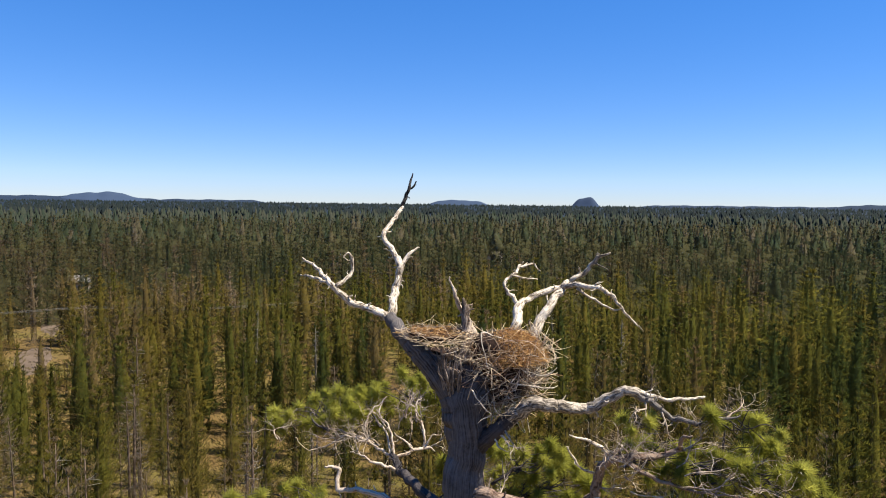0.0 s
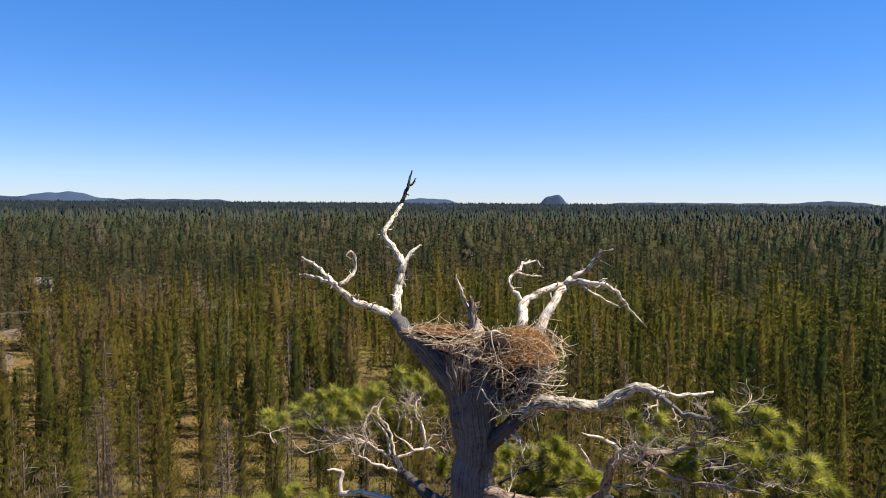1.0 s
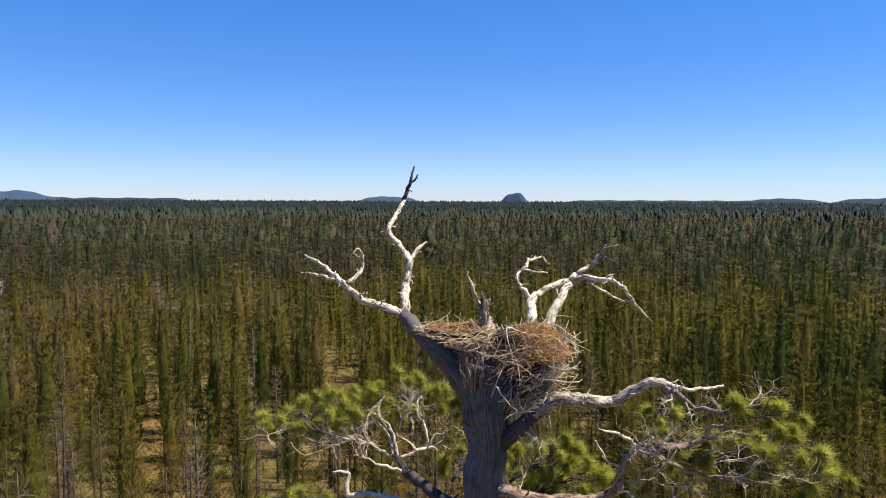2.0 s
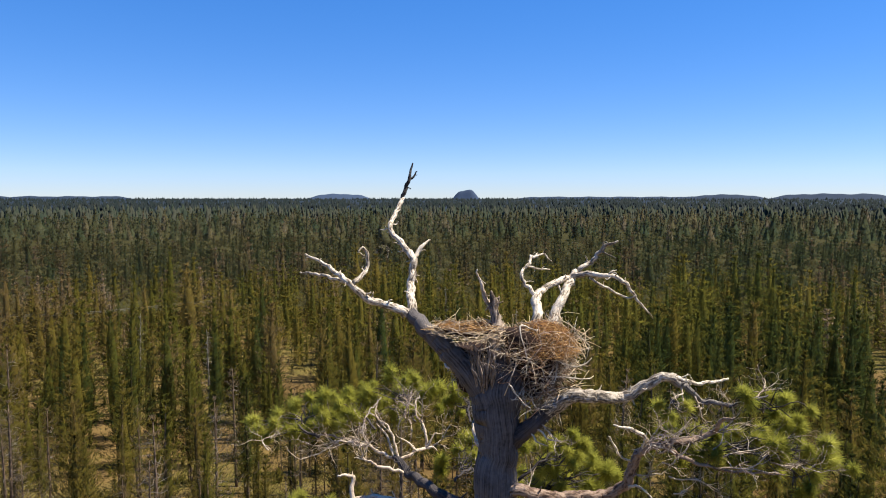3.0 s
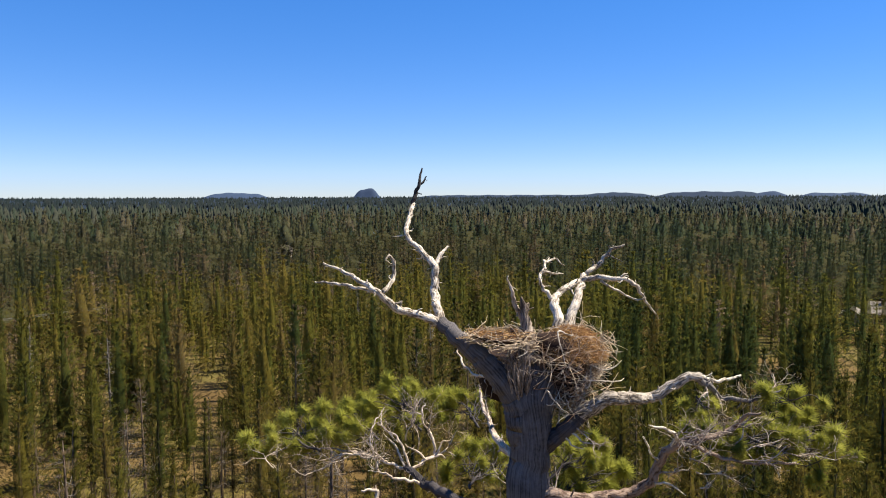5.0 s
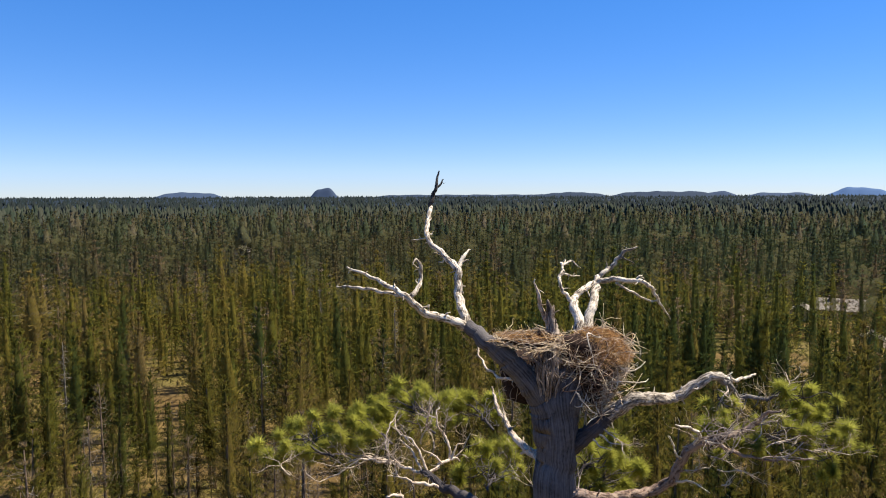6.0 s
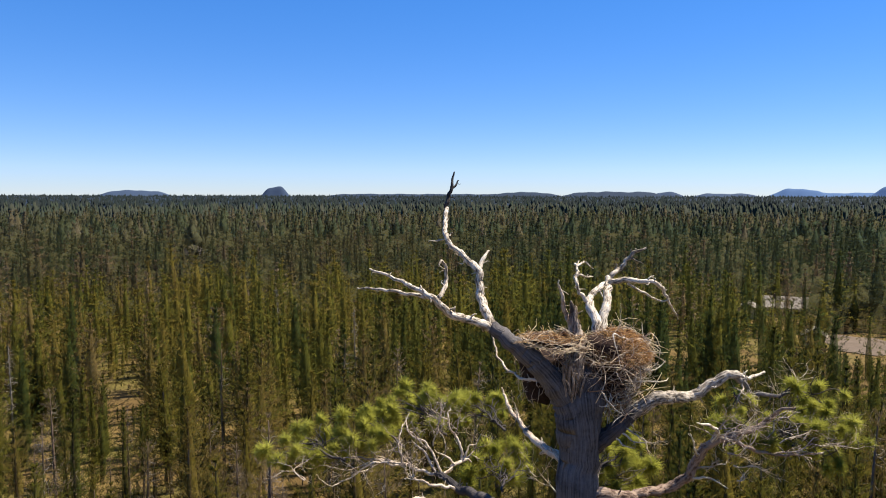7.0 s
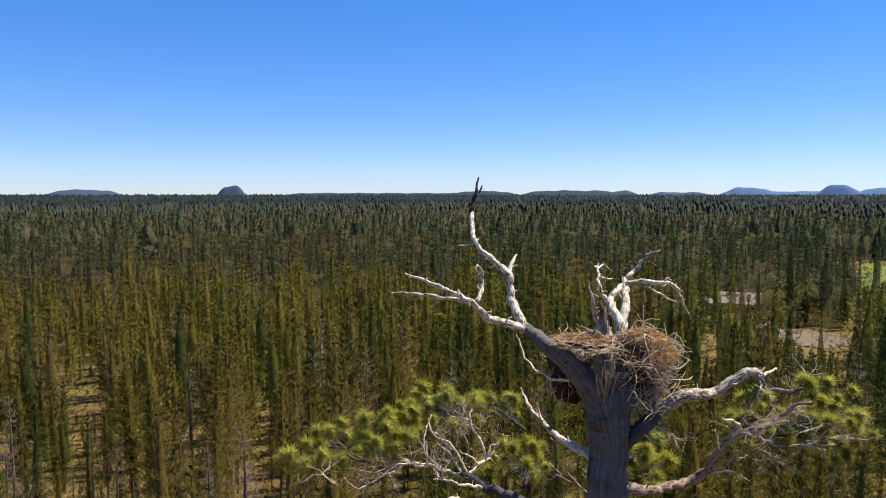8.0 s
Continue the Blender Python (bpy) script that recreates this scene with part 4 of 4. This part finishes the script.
TWIGS = [
    ((0.045, 0.036, 0.026, 0.01), (0.03, 12.55, 26.33), (-0.29, 12.80, 26.41), (-0.63, 13.10, 26.49), (-0.98, 13.40, 26.49), (-1.23, 13.60, 26.48), (-1.59, 13.80, 26.47)),
    ((0.026, 0.02, 0.008), (-0.55, 13.0, 26.45), (-0.96, 13.20, 26.48), (-1.29, 13.30, 26.27), (-1.67, 13.30, 26.19), (-1.91, 13.30, 26.41)),
    ((0.034, 0.024, 0.01), (-0.02, 12.55, 26.36), (-0.19, 12.90, 26.72), (-0.31, 13.00, 26.85)),
    ((0.026, 0.02, 0.008), (-0.48, 12.95, 26.43), (-0.54, 13.00, 26.74), (-0.43, 13.20, 27.00), (-0.18, 13.40, 27.19)),
    ((0.034, 0.028, 0.02, 0.008), (0.03, 12.5, 26.36), (-0.08, 12.80, 26.75), (-0.29, 13.10, 26.92), (-0.25, 13.40, 27.13)),
    ((0.05, 0.045, 0.042, 0.014), (-0.0, 12.5, 26.34), (0.34, 12.70, 26.40), (0.59, 12.76, 26.43), (0.75, 12.80, 26.34)),
    ((0.036, 0.03, 0.022, 0.009), (0.57, 12.76, 26.42), (0.48, 12.90, 26.78), (0.37, 13.00, 27.12), (0.47, 13.10, 27.28)),
    ((0.03, 0.022, 0.01), (0.56, 12.76, 26.45), (0.69, 12.80, 26.65), (0.87, 12.85, 26.66)),
    ((0.03, 0.022, 0.01), (0.39, 12.70, 26.41), (0.18, 12.70, 26.58), (0.00, 12.75, 26.72)),
    ((0.018, 0.014, 0.006), (0.37, 13.00, 27.12), (0.21, 13.10, 27.14), (0.05, 13.20, 27.14)),
    ((0.04, 0.03, 0.012), (0.1, 12.1, 26.26), (-0.28, 12.10, 26.39), (-0.54, 12.20, 26.47), (-0.75, 12.30, 26.51)),
]
for rs, *places in TWIGS:
    limb("dead_twig", TANWOOD, rs, *places, seg=7, wobble=0.05, slim=0.66, spurs=5)
limb("dead_branch", TANWOOD, (0.09, 0.06, 0.055, 0.045, 0.02), (1.1, 10.4, 26.2), (0.11, 11.00, 26.2), (-0.44, 11.20, 26.29), (-0.84, 11.30, 26.27), (-0.83, 11.40, 26.56), (-1.06, 11.40, 26.59), label="bent dead branch with a broken end")
limb("dead_branch", TANWOOD, (0.1, 0.07, 0.05, 0.04, 0.015), (1.05, 10.5, 27.1), (1.10, 11.40, 27.16), (1.25, 12.00, 27.20), (1.36, 12.60, 27.36), (1.45, 12.95, 27.56), label="dead branch, bleached towards its end")
limb("dead_twig", TANWOOD, (0.03, 0.024, 0.02, 0.012), (0.62, 10.5, 28.4), (0.56, 10.90, 28.32), (0.54, 11.30, 28.38), (0.55, 11.60, 28.49), (0.63, 11.90, 28.70), (0.65, 12.00, 28.80), seg=7)

# green boughs: twigs that end in tufts of long needles


def tuft_mesh(seed):
    """A round tuft of long needles, one long thin blade each."""
    r = np.random.default_rng(seed)
    V, F, out = [], [], []
    for i in range(480):
        d = r.normal(0, 1, 3) + (0, 0, 0.45)
        d /= np.linalg.norm(d)
        l = r.uniform(0.07, 0.175)
        w = np.cross(d, r.normal(0, 1, 3))
        w *= 0.0042 / (np.linalg.norm(w) + 1e-9)
        s = -np.array([0, 0, 1]) * r.uniform(0.0, 0.1) + d * r.uniform(0, 0.03)
        n = len(V)
        V += [s - w, s + w, s + d * l + (0, 0, -0.025)]
        F.append((n, n + 1, n + 2))
        out += [d * 0.8 + (0, 0, 0.2)] * 3
    return np_mesh("needle_tuft", V, F, TUFT, out=out)


TUFTS = [tuft_mesh(s) for s in range(7)]
fol = np.random.default_rng(5)


def bough(origin, centre, size, count, big=1.25, wood=TRUNKWOOD, thick=0.026):
    """Twigs fan out from origin into a loose mass round centre, each with a tuft at its end."""
    o, c, lines = np.array(origin), np.array(centre), []
    for k in range(count):
        d = fol.normal(0, 1, 3)
        d *= fol.uniform(0.25, 1.0) ** 0.5 / np.linalg.norm(d)
        p = c + d * np.array(size)
        f = fol.uniform(0.15, 0.85)
        start = o + (c - o) * f + fol.normal(0, 0.03, 3)
        mid = start + (p - start) * 0.5 + fol.normal(0, 0.09, 3)
        lines.append([(*start, 0.009), (*mid, 0.007), (*(p - (0, 0, 0.05)), 0.004)])
        t = part("needle_tuft", TUFTS[k % 7], snag)
        s = big * fol.uniform(0.75, 1.15)
        t.matrix_basis = pose(*p, *fol.normal(0, 30, 2), fol.uniform(0, 360)) @ Matrix.Diagonal((s, s, s, 1))
    lines.append([(*o, thick), (*((o + c) / 2 + fol.normal(0, 0.08, 3)), thick * 0.7), (*c, thick * 0.3)])
    tagged(part("twig_tangle", tube_mesh("twig_tangle", lines, wood, seg=4, step=0.1, lump=0, ridge=0, wobble=0.05), snag, "thin grey twigs among the needles"), kind="stuff")


bough((-1.3, 13.6, 26.45), (-1.75, 14.3, 26.65), (0.95, 0.7, 0.42), 36, 1.25)
bough((-0.3, 13.4, 26.6), (-0.75, 14.0, 26.85), (0.75, 0.7, 0.4), 26, 1.2)
bough((0.4, 13.1, 26.8), (0.25, 13.9, 27.15), (0.9, 0.7, 0.5), 36, 1.2)
bough((1.3, 12.6, 26.9), (1.65, 14.2, 26.8), (0.6, 0.5, 0.42), 18, 1.2)
bough((0.9, 12.0, 26.1), (1.5, 13.2, 26.1), (0.9, 0.6, 0.4), 22, 1.2)
bough((-0.6, 11.4, 25.7), (-1.8, 11.6, 25.95), (0.9, 0.5, 0.28), 22, 1.15)
bough((1.8, 10.8, 26.2), (2.6, 11.3, 26.4), (0.95, 0.6, 0.45), 42, 1.2)
bough((1.6, 10.7, 26.6), (2.25, 10.9, 26.95), (0.55, 0.4, 0.34), 20, 1.05)
bough((3.3, 9.6, 27.3), (3.9, 9.8, 27.35), (0.75, 0.6, 0.4), 16, 1.1, thick=0.02)
bough((3.9, 9.4, 27.3), (4.7, 9.5, 27.4), (0.7, 0.6, 0.45), 20, 1.1, thick=0.02)
bough((4.4, 9.3, 27.2), (5.4, 9.4, 27.2), (0.6, 0.6, 0.5), 24, 1.05, thick=0.02)
bough((4.5, 9.4, 28.0), (4.95, 9.35, 27.95), (0.6, 0.4, 0.2), 9, 1.0, thick=0.015)
bough((4.2, 9.4, 27.95), (4.34, 9.25, 28.2), (0.06, 0.06, 0.06), 2, 1.1, thick=0.012)
bough((3.4, 9.55, 28.1), (3.5, 9.5, 27.95), (0.35, 0.3, 0.2), 6, 0.9, thick=0.012)


def branching(origin, way, length, thick, depth, out):
    """Crooked dead twigs that fork again and again."""
    p, d, pts = np.array(origin, float), np.array(way, float), []
    d /= np.linalg.norm(d)
    n = 4
    for i in range(n + 1):
        pts.append((*p, thick * (1 - 0.6 * i / n)))
        if depth and i:
            for _ in range(1 + (fol.random() < 0.35)):
                side = d + fol.normal(0, 0.75, 3)
                branching(p, side, length * fol.uniform(0.4, 0.7), thick * (1 - 0.6 * i / n) * 0.65, depth - 1, out)
        d = d + fol.normal(0, 0.32, 3) + (0, 0, 0.05)
        d /= np.linalg.norm(d)
        p = p + d * length / n
    out.append(pts)


def dead_spray(origin, way, length, thick=0.015, depth=2, mat=TANWOOD):
    lines = []
    branching(origin, way, length, thick, depth, lines)
    part("dead_branch", tube_mesh("dead_branch", lines, mat, seg=5, step=0.07, lump=0.15, ridge=0, wobble=0.02), snag, "dead branch forking into bare crooked twigs")


for origin, way, length in (((-0.6, 13.05, 26.47), (-1, 0.3, 0.15), 0.8), ((-0.3, 12.8, 26.42), (-0.6, 0.2, 0.6), 0.6), ((0.45, 12.9, 26.85), (0.2, 0.3, 1), 0.5), ((-0.1, 12.85, 26.72), (-0.5, 0.3, 0.6), 0.5),
                            ((0.6, 12.78, 26.4), (0.9, 0.2, 0.2), 0.6), ((-0.5, 12.2, 26.45), (-1, 0.1, 0.1), 0.6), ((-0.9, 13.3, 26.48), (-0.7, 0.2, 0.35), 0.7), ((0.2, 13.0, 26.9), (0.1, 0.5, 0.8), 0.45),
                            ((3.04, 9.5, 27.5), (-0.6, -0.2, 0.5), 0.5), ((3.3, 9.45, 27.48), (0.4, -0.3, 0.7), 0.55), ((3.6, 9.4, 27.27), (0.8, -0.2, 0.25), 0.7), ((4.0, 9.3, 27.14), (0.9, -0.2, 0.1), 0.7),
                            ((3.1, 9.7, 27.3), (0.5, 0.2, 0.6), 0.6), ((3.9, 9.46, 27.56), (0.8, 0.1, 0.3), 0.6), ((4.4, 9.2, 27.1), (0.9, 0.1, 0.25), 0.7), ((3.0, 9.9, 26.9), (0.4, -0.4, -0.1), 0.5),
                            ((3.8, 9.65, 28.1), (0.2, -0.2, -0.9), 0.45), ((3.55, 9.55, 28.25), (-0.1, -0.1, -1), 0.4), ((4.6, 9.4, 28.06), (1, 0, 0.1), 0.6), ((1.7, 9.95, 27.7), (0.4, -0.4, -0.5), 0.4),
                            ((1.35, 10.7, 26.5), (0.5, 0.8, 0.1), 0.8), ((1.2, 10.75, 26.3), (0.2, 1, 0.15), 0.9), ((1.5, 10.4, 26.4), (0.7, 0.5, 0.1), 0.7), ((1.25, 12.0, 27.2), (0.3, 0.3, 0.3), 0.4)):
    dead_spray(origin, way, length)
# denser webs: behind the trunk and along the lower limb
web = np.random.default_rng(21)
for base, spread, way, count in (((-0.5, 12.95, 26.5), (0.5, 0.3, 0.15), (-0.7, 0.2, 0.35), 4), ((0.3, 12.85, 26.6), (0.3, 0.2, 0.2), (0.3, 0.3, 0.7), 2), ((3.4, 9.45, 27.35), (0.3, 0.1, 0.15), (0.5, -0.3, 0.2), 3),
                                 ((4.2, 9.3, 27.25), (0.4, 0.1, 0.15), (0.8, -0.2, 0.15), 3), ((3.2, 9.5, 26.9), (0.25, 0.1, 0.15), (0.7, -0.3, -0.1), 2), ((-1.0, 13.3, 26.45), (0.4, 0.2, 0.1), (-0.8, 0.1, 0.1), 2)):
    for k in range(count):
        dead_spray(np.array(base) + web.normal(0, 1, 3) * spread, np.array(way) + web.normal(0, 0.35, 3), web.uniform(0.4, 0.75), 0.012)

# ---- the nest ----
nest = tagged(new("nest"), "huge stick nest lined with dry golden grass in the fork", "nest")
nr = np.random.default_rng(3)
# two heaps grown together: centre, half widths, depth below the rim
LOBES = [((1.69, 10.42, 28.88), (0.55, 0.5), 0.95, "deep heap of tangled sticks with packed litter"), ((0.7, 10.4, 29.01), (0.52, 0.46), 0.12, "shallow platform of sticks"),
         ((0.98, 11.05, 28.62), (0.45, 0.38), 0.8, "ragged litter hanging behind the limb")]


def heap_point(lobe, a, s):
    """A point on the side of a heap: direction a, height s (0 foot, 1 rim)."""
    (cx, cy, cz), (rx, ry), deep, _ = LOBES[lobe]
    k = (0.5 + 0.49 * s ** 0.55 if lobe == 0 else 0.5 + 0.5 * s ** 0.6) * (1 + 0.07 * math.sin(3 * a + 1 + lobe) + 0.05 * math.sin(7 * a + 2 * s))
    return np.array([cx + math.cos(a) * rx * k, cy + math.sin(a) * ry * k, cz - deep * (1 - s) + 0.04 * math.sin(2 * a + 1)])


for lobe, (centre, size, deep, label) in enumerate(LOBES):
    V, F, n, m = [], [], 36, 8
    c = np.array(centre)
    for i in range(m):
        for j in range(n):
            p = heap_point(lobe, 2 * math.pi * j / n, i / (m - 1))
            V.append((p - c) * (0.84, 0.84, 0.9) + c)
    for i in range(4):
        for j in range(n):
            p = heap_point(lobe, 2 * math.pi * j / n, 1)
            V.append((p - c) * (0.66 - 0.2 * i) + c + (0, 0, (0.05 if lobe == 0 else -0.03) + 0.025 * i * (lobe == 0)))
    for i in range(m + 3):
        for j in range(n):
            F.append((i * n + j, i * n + (j + 1) % n, (i + 1) * n + (j + 1) % n, (i + 1) * n + j))
    part("litter_core", np_mesh("litter_core", V, F, DUFF, smooth=True), nest, label)


def stick_lines(L, r, fork):
    q = nr.normal(0, 0.17 * L, (3, 3))
    lines = [[(-L / 2, 0, 0, r * 0.8), (-L / 6, q[0][1], q[0][2], r), (L / 6, q[1][1], q[1][2], r * 0.9), (L / 2, q[2][1], q[2][2], r * 0.4)]]
    if fork:
        b = nr.normal(0, 0.12, 2) * L
        lines.append([(L / 6, q[1][1], q[1][2], r * 0.7), (L / 3, q[1][1] + b[0] * 0.5, q[1][2] + b[1] * 0.5, r * 0.55), (L / 2.2, q[1][1] + b[0], q[1][2] + b[1], r * 0.3)])
    return lines


STICKS = [tube_mesh("stick", stick_lines(nr.uniform(0.3, 0.85), nr.uniform(0.0035, 0.0075), k % 3 > 0), (STICK, REDSTICK, STICK, BLEACHED, STICK)[k % 5], seg=5, step=0.12, lump=0.1, ridge=0) for k in range(24)]
for k in range(300):
    lobe = 0 if k % 10 < 8 else 1
    a = nr.uniform(0, 2 * math.pi)
    p = heap_point(lobe, a, nr.uniform(0, 0.94) ** 0.8 if lobe == 0 else nr.uniform(0.5, 1)) + nr.normal(0, 0.02, 3)
    if lobe == 0:
        p = p + nr.uniform(0.02, 0.1) * np.array([math.cos(a), math.sin(a), 0.2])
    tilt = nr.normal(0, 38 if lobe == 0 else 8)
    if lobe == 1 and k % 2:
        c = np.array(LOBES[1][0])
        p = c + (p - c) * nr.uniform(0.3, 1) + (0, 0, nr.uniform(0, 0.05))
    o = part("stick", STICKS[k % 24], nest)
    s = 1.0 if lobe == 0 else 0.62
    o.matrix_basis = pose(*p, nr.uniform(0, 360), tilt, math.degrees(a) + 90 + nr.normal(0, 70)) @ Matrix.Diagonal((s, s, s, 1))
# the rest, too tangled to tell apart
lines = []
for k in range(1000):
    lobe = (0, 0, 1, 0, 0, 2)[k % 6]
    a = nr.uniform(0, 2 * math.pi)
    c = heap_point(lobe, a, nr.uniform(0.2 if lobe == 1 else 0, 1)) + nr.normal(0, 0.03, 3)
    d = np.array([-math.sin(a), math.cos(a), 0]) + nr.normal(0, 0.7, 3)
    if lobe == 2:
        d, c = d * 0.5 + (0, 0, 1), c + (np.array(LOBES[2][0]) - c) * nr.uniform(0, 0.5)
    d *= nr.uniform(0.06, 0.26 if lobe != 1 else 0.18) / np.linalg.norm(d)
    d[2] *= 0.35 if lobe == 1 else 1
    lines.append([(*(c - d), 0.003), (*(c + nr.normal(0, 0.05, 3) * (1, 1, 0.4 if lobe == 1 else 1)), 0.0055), (*(c + d), 0.003)])
for k, mat in enumerate((DARKSTICK, REDSTICK, STICK)):
    tagged(part("stick_tangle", tube_mesh("stick_tangle", lines[k::3], mat, seg=3, step=0.12, lump=0, ridge=0), nest, "tangle of thin dry sticks"), kind="stuff")
lines = []
for k in range(70):
    a, q = nr.uniform(0, 6.283), nr.uniform(0, 1) ** 0.5
    c = np.array([1.77 + 0.51 * q * math.cos(a), 10.32 + 0.5 * q * math.sin(a), 28.69 + 0.38 * (1 - q ** 2.5)])
    d = nr.normal(0, 1, 3) * (1, 1, 0.4)
    d *= nr.uniform(0.07, 0.25) / np.linalg.norm(d)
    lines.append([(*(c - d), 0.002), (*(c + (0, 0, 0.03) + nr.normal(0, 0.03, 3)), 0.0045), (*(c + d), 0.002)])
for k, mat in enumerate((STICK, REDSTICK, TANWOOD)):
    tagged(part("stick_tangle", tube_mesh("stick_tangle", lines[k::3], mat, seg=3, step=0.12, lump=0, ridge=0), nest, "loose thin sticks over the dry grass"), kind="stuff")
# dead twigs that hang below the heap
lines = []
for k in range(46):
    a = nr.uniform(0, 2 * math.pi)
    p = heap_point(0, a, nr.uniform(0, 0.35))
    e = p + (nr.normal(0, 0.12), nr.normal(0, 0.12), -nr.uniform(0.12, 0.5))
    lines.append([(*p, 0.009), (*((p + e) / 2 + nr.normal(0, 0.07, 3)), 0.008), (*e, 0.003)])
tagged(part("twig_fringe", tube_mesh("twig_fringe", lines, BLEACHED, seg=4, step=0.1, lump=0, ridge=0), nest, "thin pale twigs hanging below the heap"), kind="stuff")


def strands(count, centre, size, lift, length, flat):
    """Loose dry grass: thin bent blades laid over a mound."""
    V, F = [], []
    for _ in range(count):
        a, q = nr.uniform(0, 6.283), nr.uniform(0, 1) ** 0.5
        p = np.array([math.cos(a) * q * size[0], math.sin(a) * q * size[1], lift * (1 - q ** 2.5)]) + centre + nr.normal(0, 0.015, 3)
        d = nr.normal(0, 1, 3) * (1, 1, flat)
        d *= length * nr.uniform(0.4, 1.2) / np.linalg.norm(d)
        w = np.cross(d, nr.normal(0, 1, 3))
        w *= 0.0035 / (np.linalg.norm(w) + 1e-9)
        b = nr.normal(0, 0.02, 3)
        n = len(V)
        V += [p - d / 2, p - d / 2 + w, p + b, p + b + w * 1.3, p + d / 2]
        F += [(n, n + 1, n + 3), (n, n + 3, n + 2), (n + 2, n + 3, n + 4)]
    return V, F


V, F = strands(5600, np.array([1.83, 10.34, 28.64]), (0.5, 0.52), 0.38, 0.2, 0.45)
tagged(part("grass_lining", np_mesh("grass_lining", V, F, STRAW), nest, "mound of dry golden grass"), kind="stuff")
V, F = strands(550, np.array([0.72, 10.5, 28.98]), (0.5, 0.4), 0.05, 0.3, 0.25)
tagged(part("grass_lining", np_mesh("grass_lining", V, F, STRAW), nest, "thin dry grass among the sticks"), kind="stuff")

for places in (((1.62, 9.95, 29.02), (1.48, 9.9, 29.06), (1.35, 9.84, 29.1), (1.36, 9.8, 28.95), (1.44, 9.75, 28.62)), ((1.2, 9.9, 28.3), (1.38, 9.85, 28.05), (1.5, 9.8, 27.98), (1.3, 9.78, 27.85)),
               ((1.8, 9.95, 28.36), (2.05, 9.85, 28.37), (2.3, 9.85, 28.33), (2.42, 9.88, 28.36)), ((2.05, 10.1, 28.5), (2.2, 10.0, 28.47), (2.35, 9.98, 28.52), (2.42, 9.95, 28.6))):
    part("crooked_stick", tube_mesh("crooked_stick", [radii(places, 0.012, 0.011, 0.004)], BLEACHED, seg=7, step=0.04, lump=0.25, ridge=0.1, wobble=0.02), nest, "long crooked pale stick")
# fine twigs that bristle from the heap's side
lines = []
for k in range(95):
    a = nr.uniform(-2.7, 1.1)
    p = heap_point(0, a, nr.uniform(0.15, 1))
    branching(p, (math.cos(a) + nr.normal(0, 0.4), math.sin(a) + nr.normal(0, 0.4), nr.normal(0.1, 0.45)), nr.uniform(0.12, 0.32), 0.005, 1, lines)
for k, mat in enumerate((BLEACHED, STICK)):
    tagged(part("twig_tangle", tube_mesh("twig_tangle", lines[k::2], mat, seg=3, step=0.1, lump=0, ridge=0), nest, "fine forked twigs sticking out of the heap"), kind="stuff")
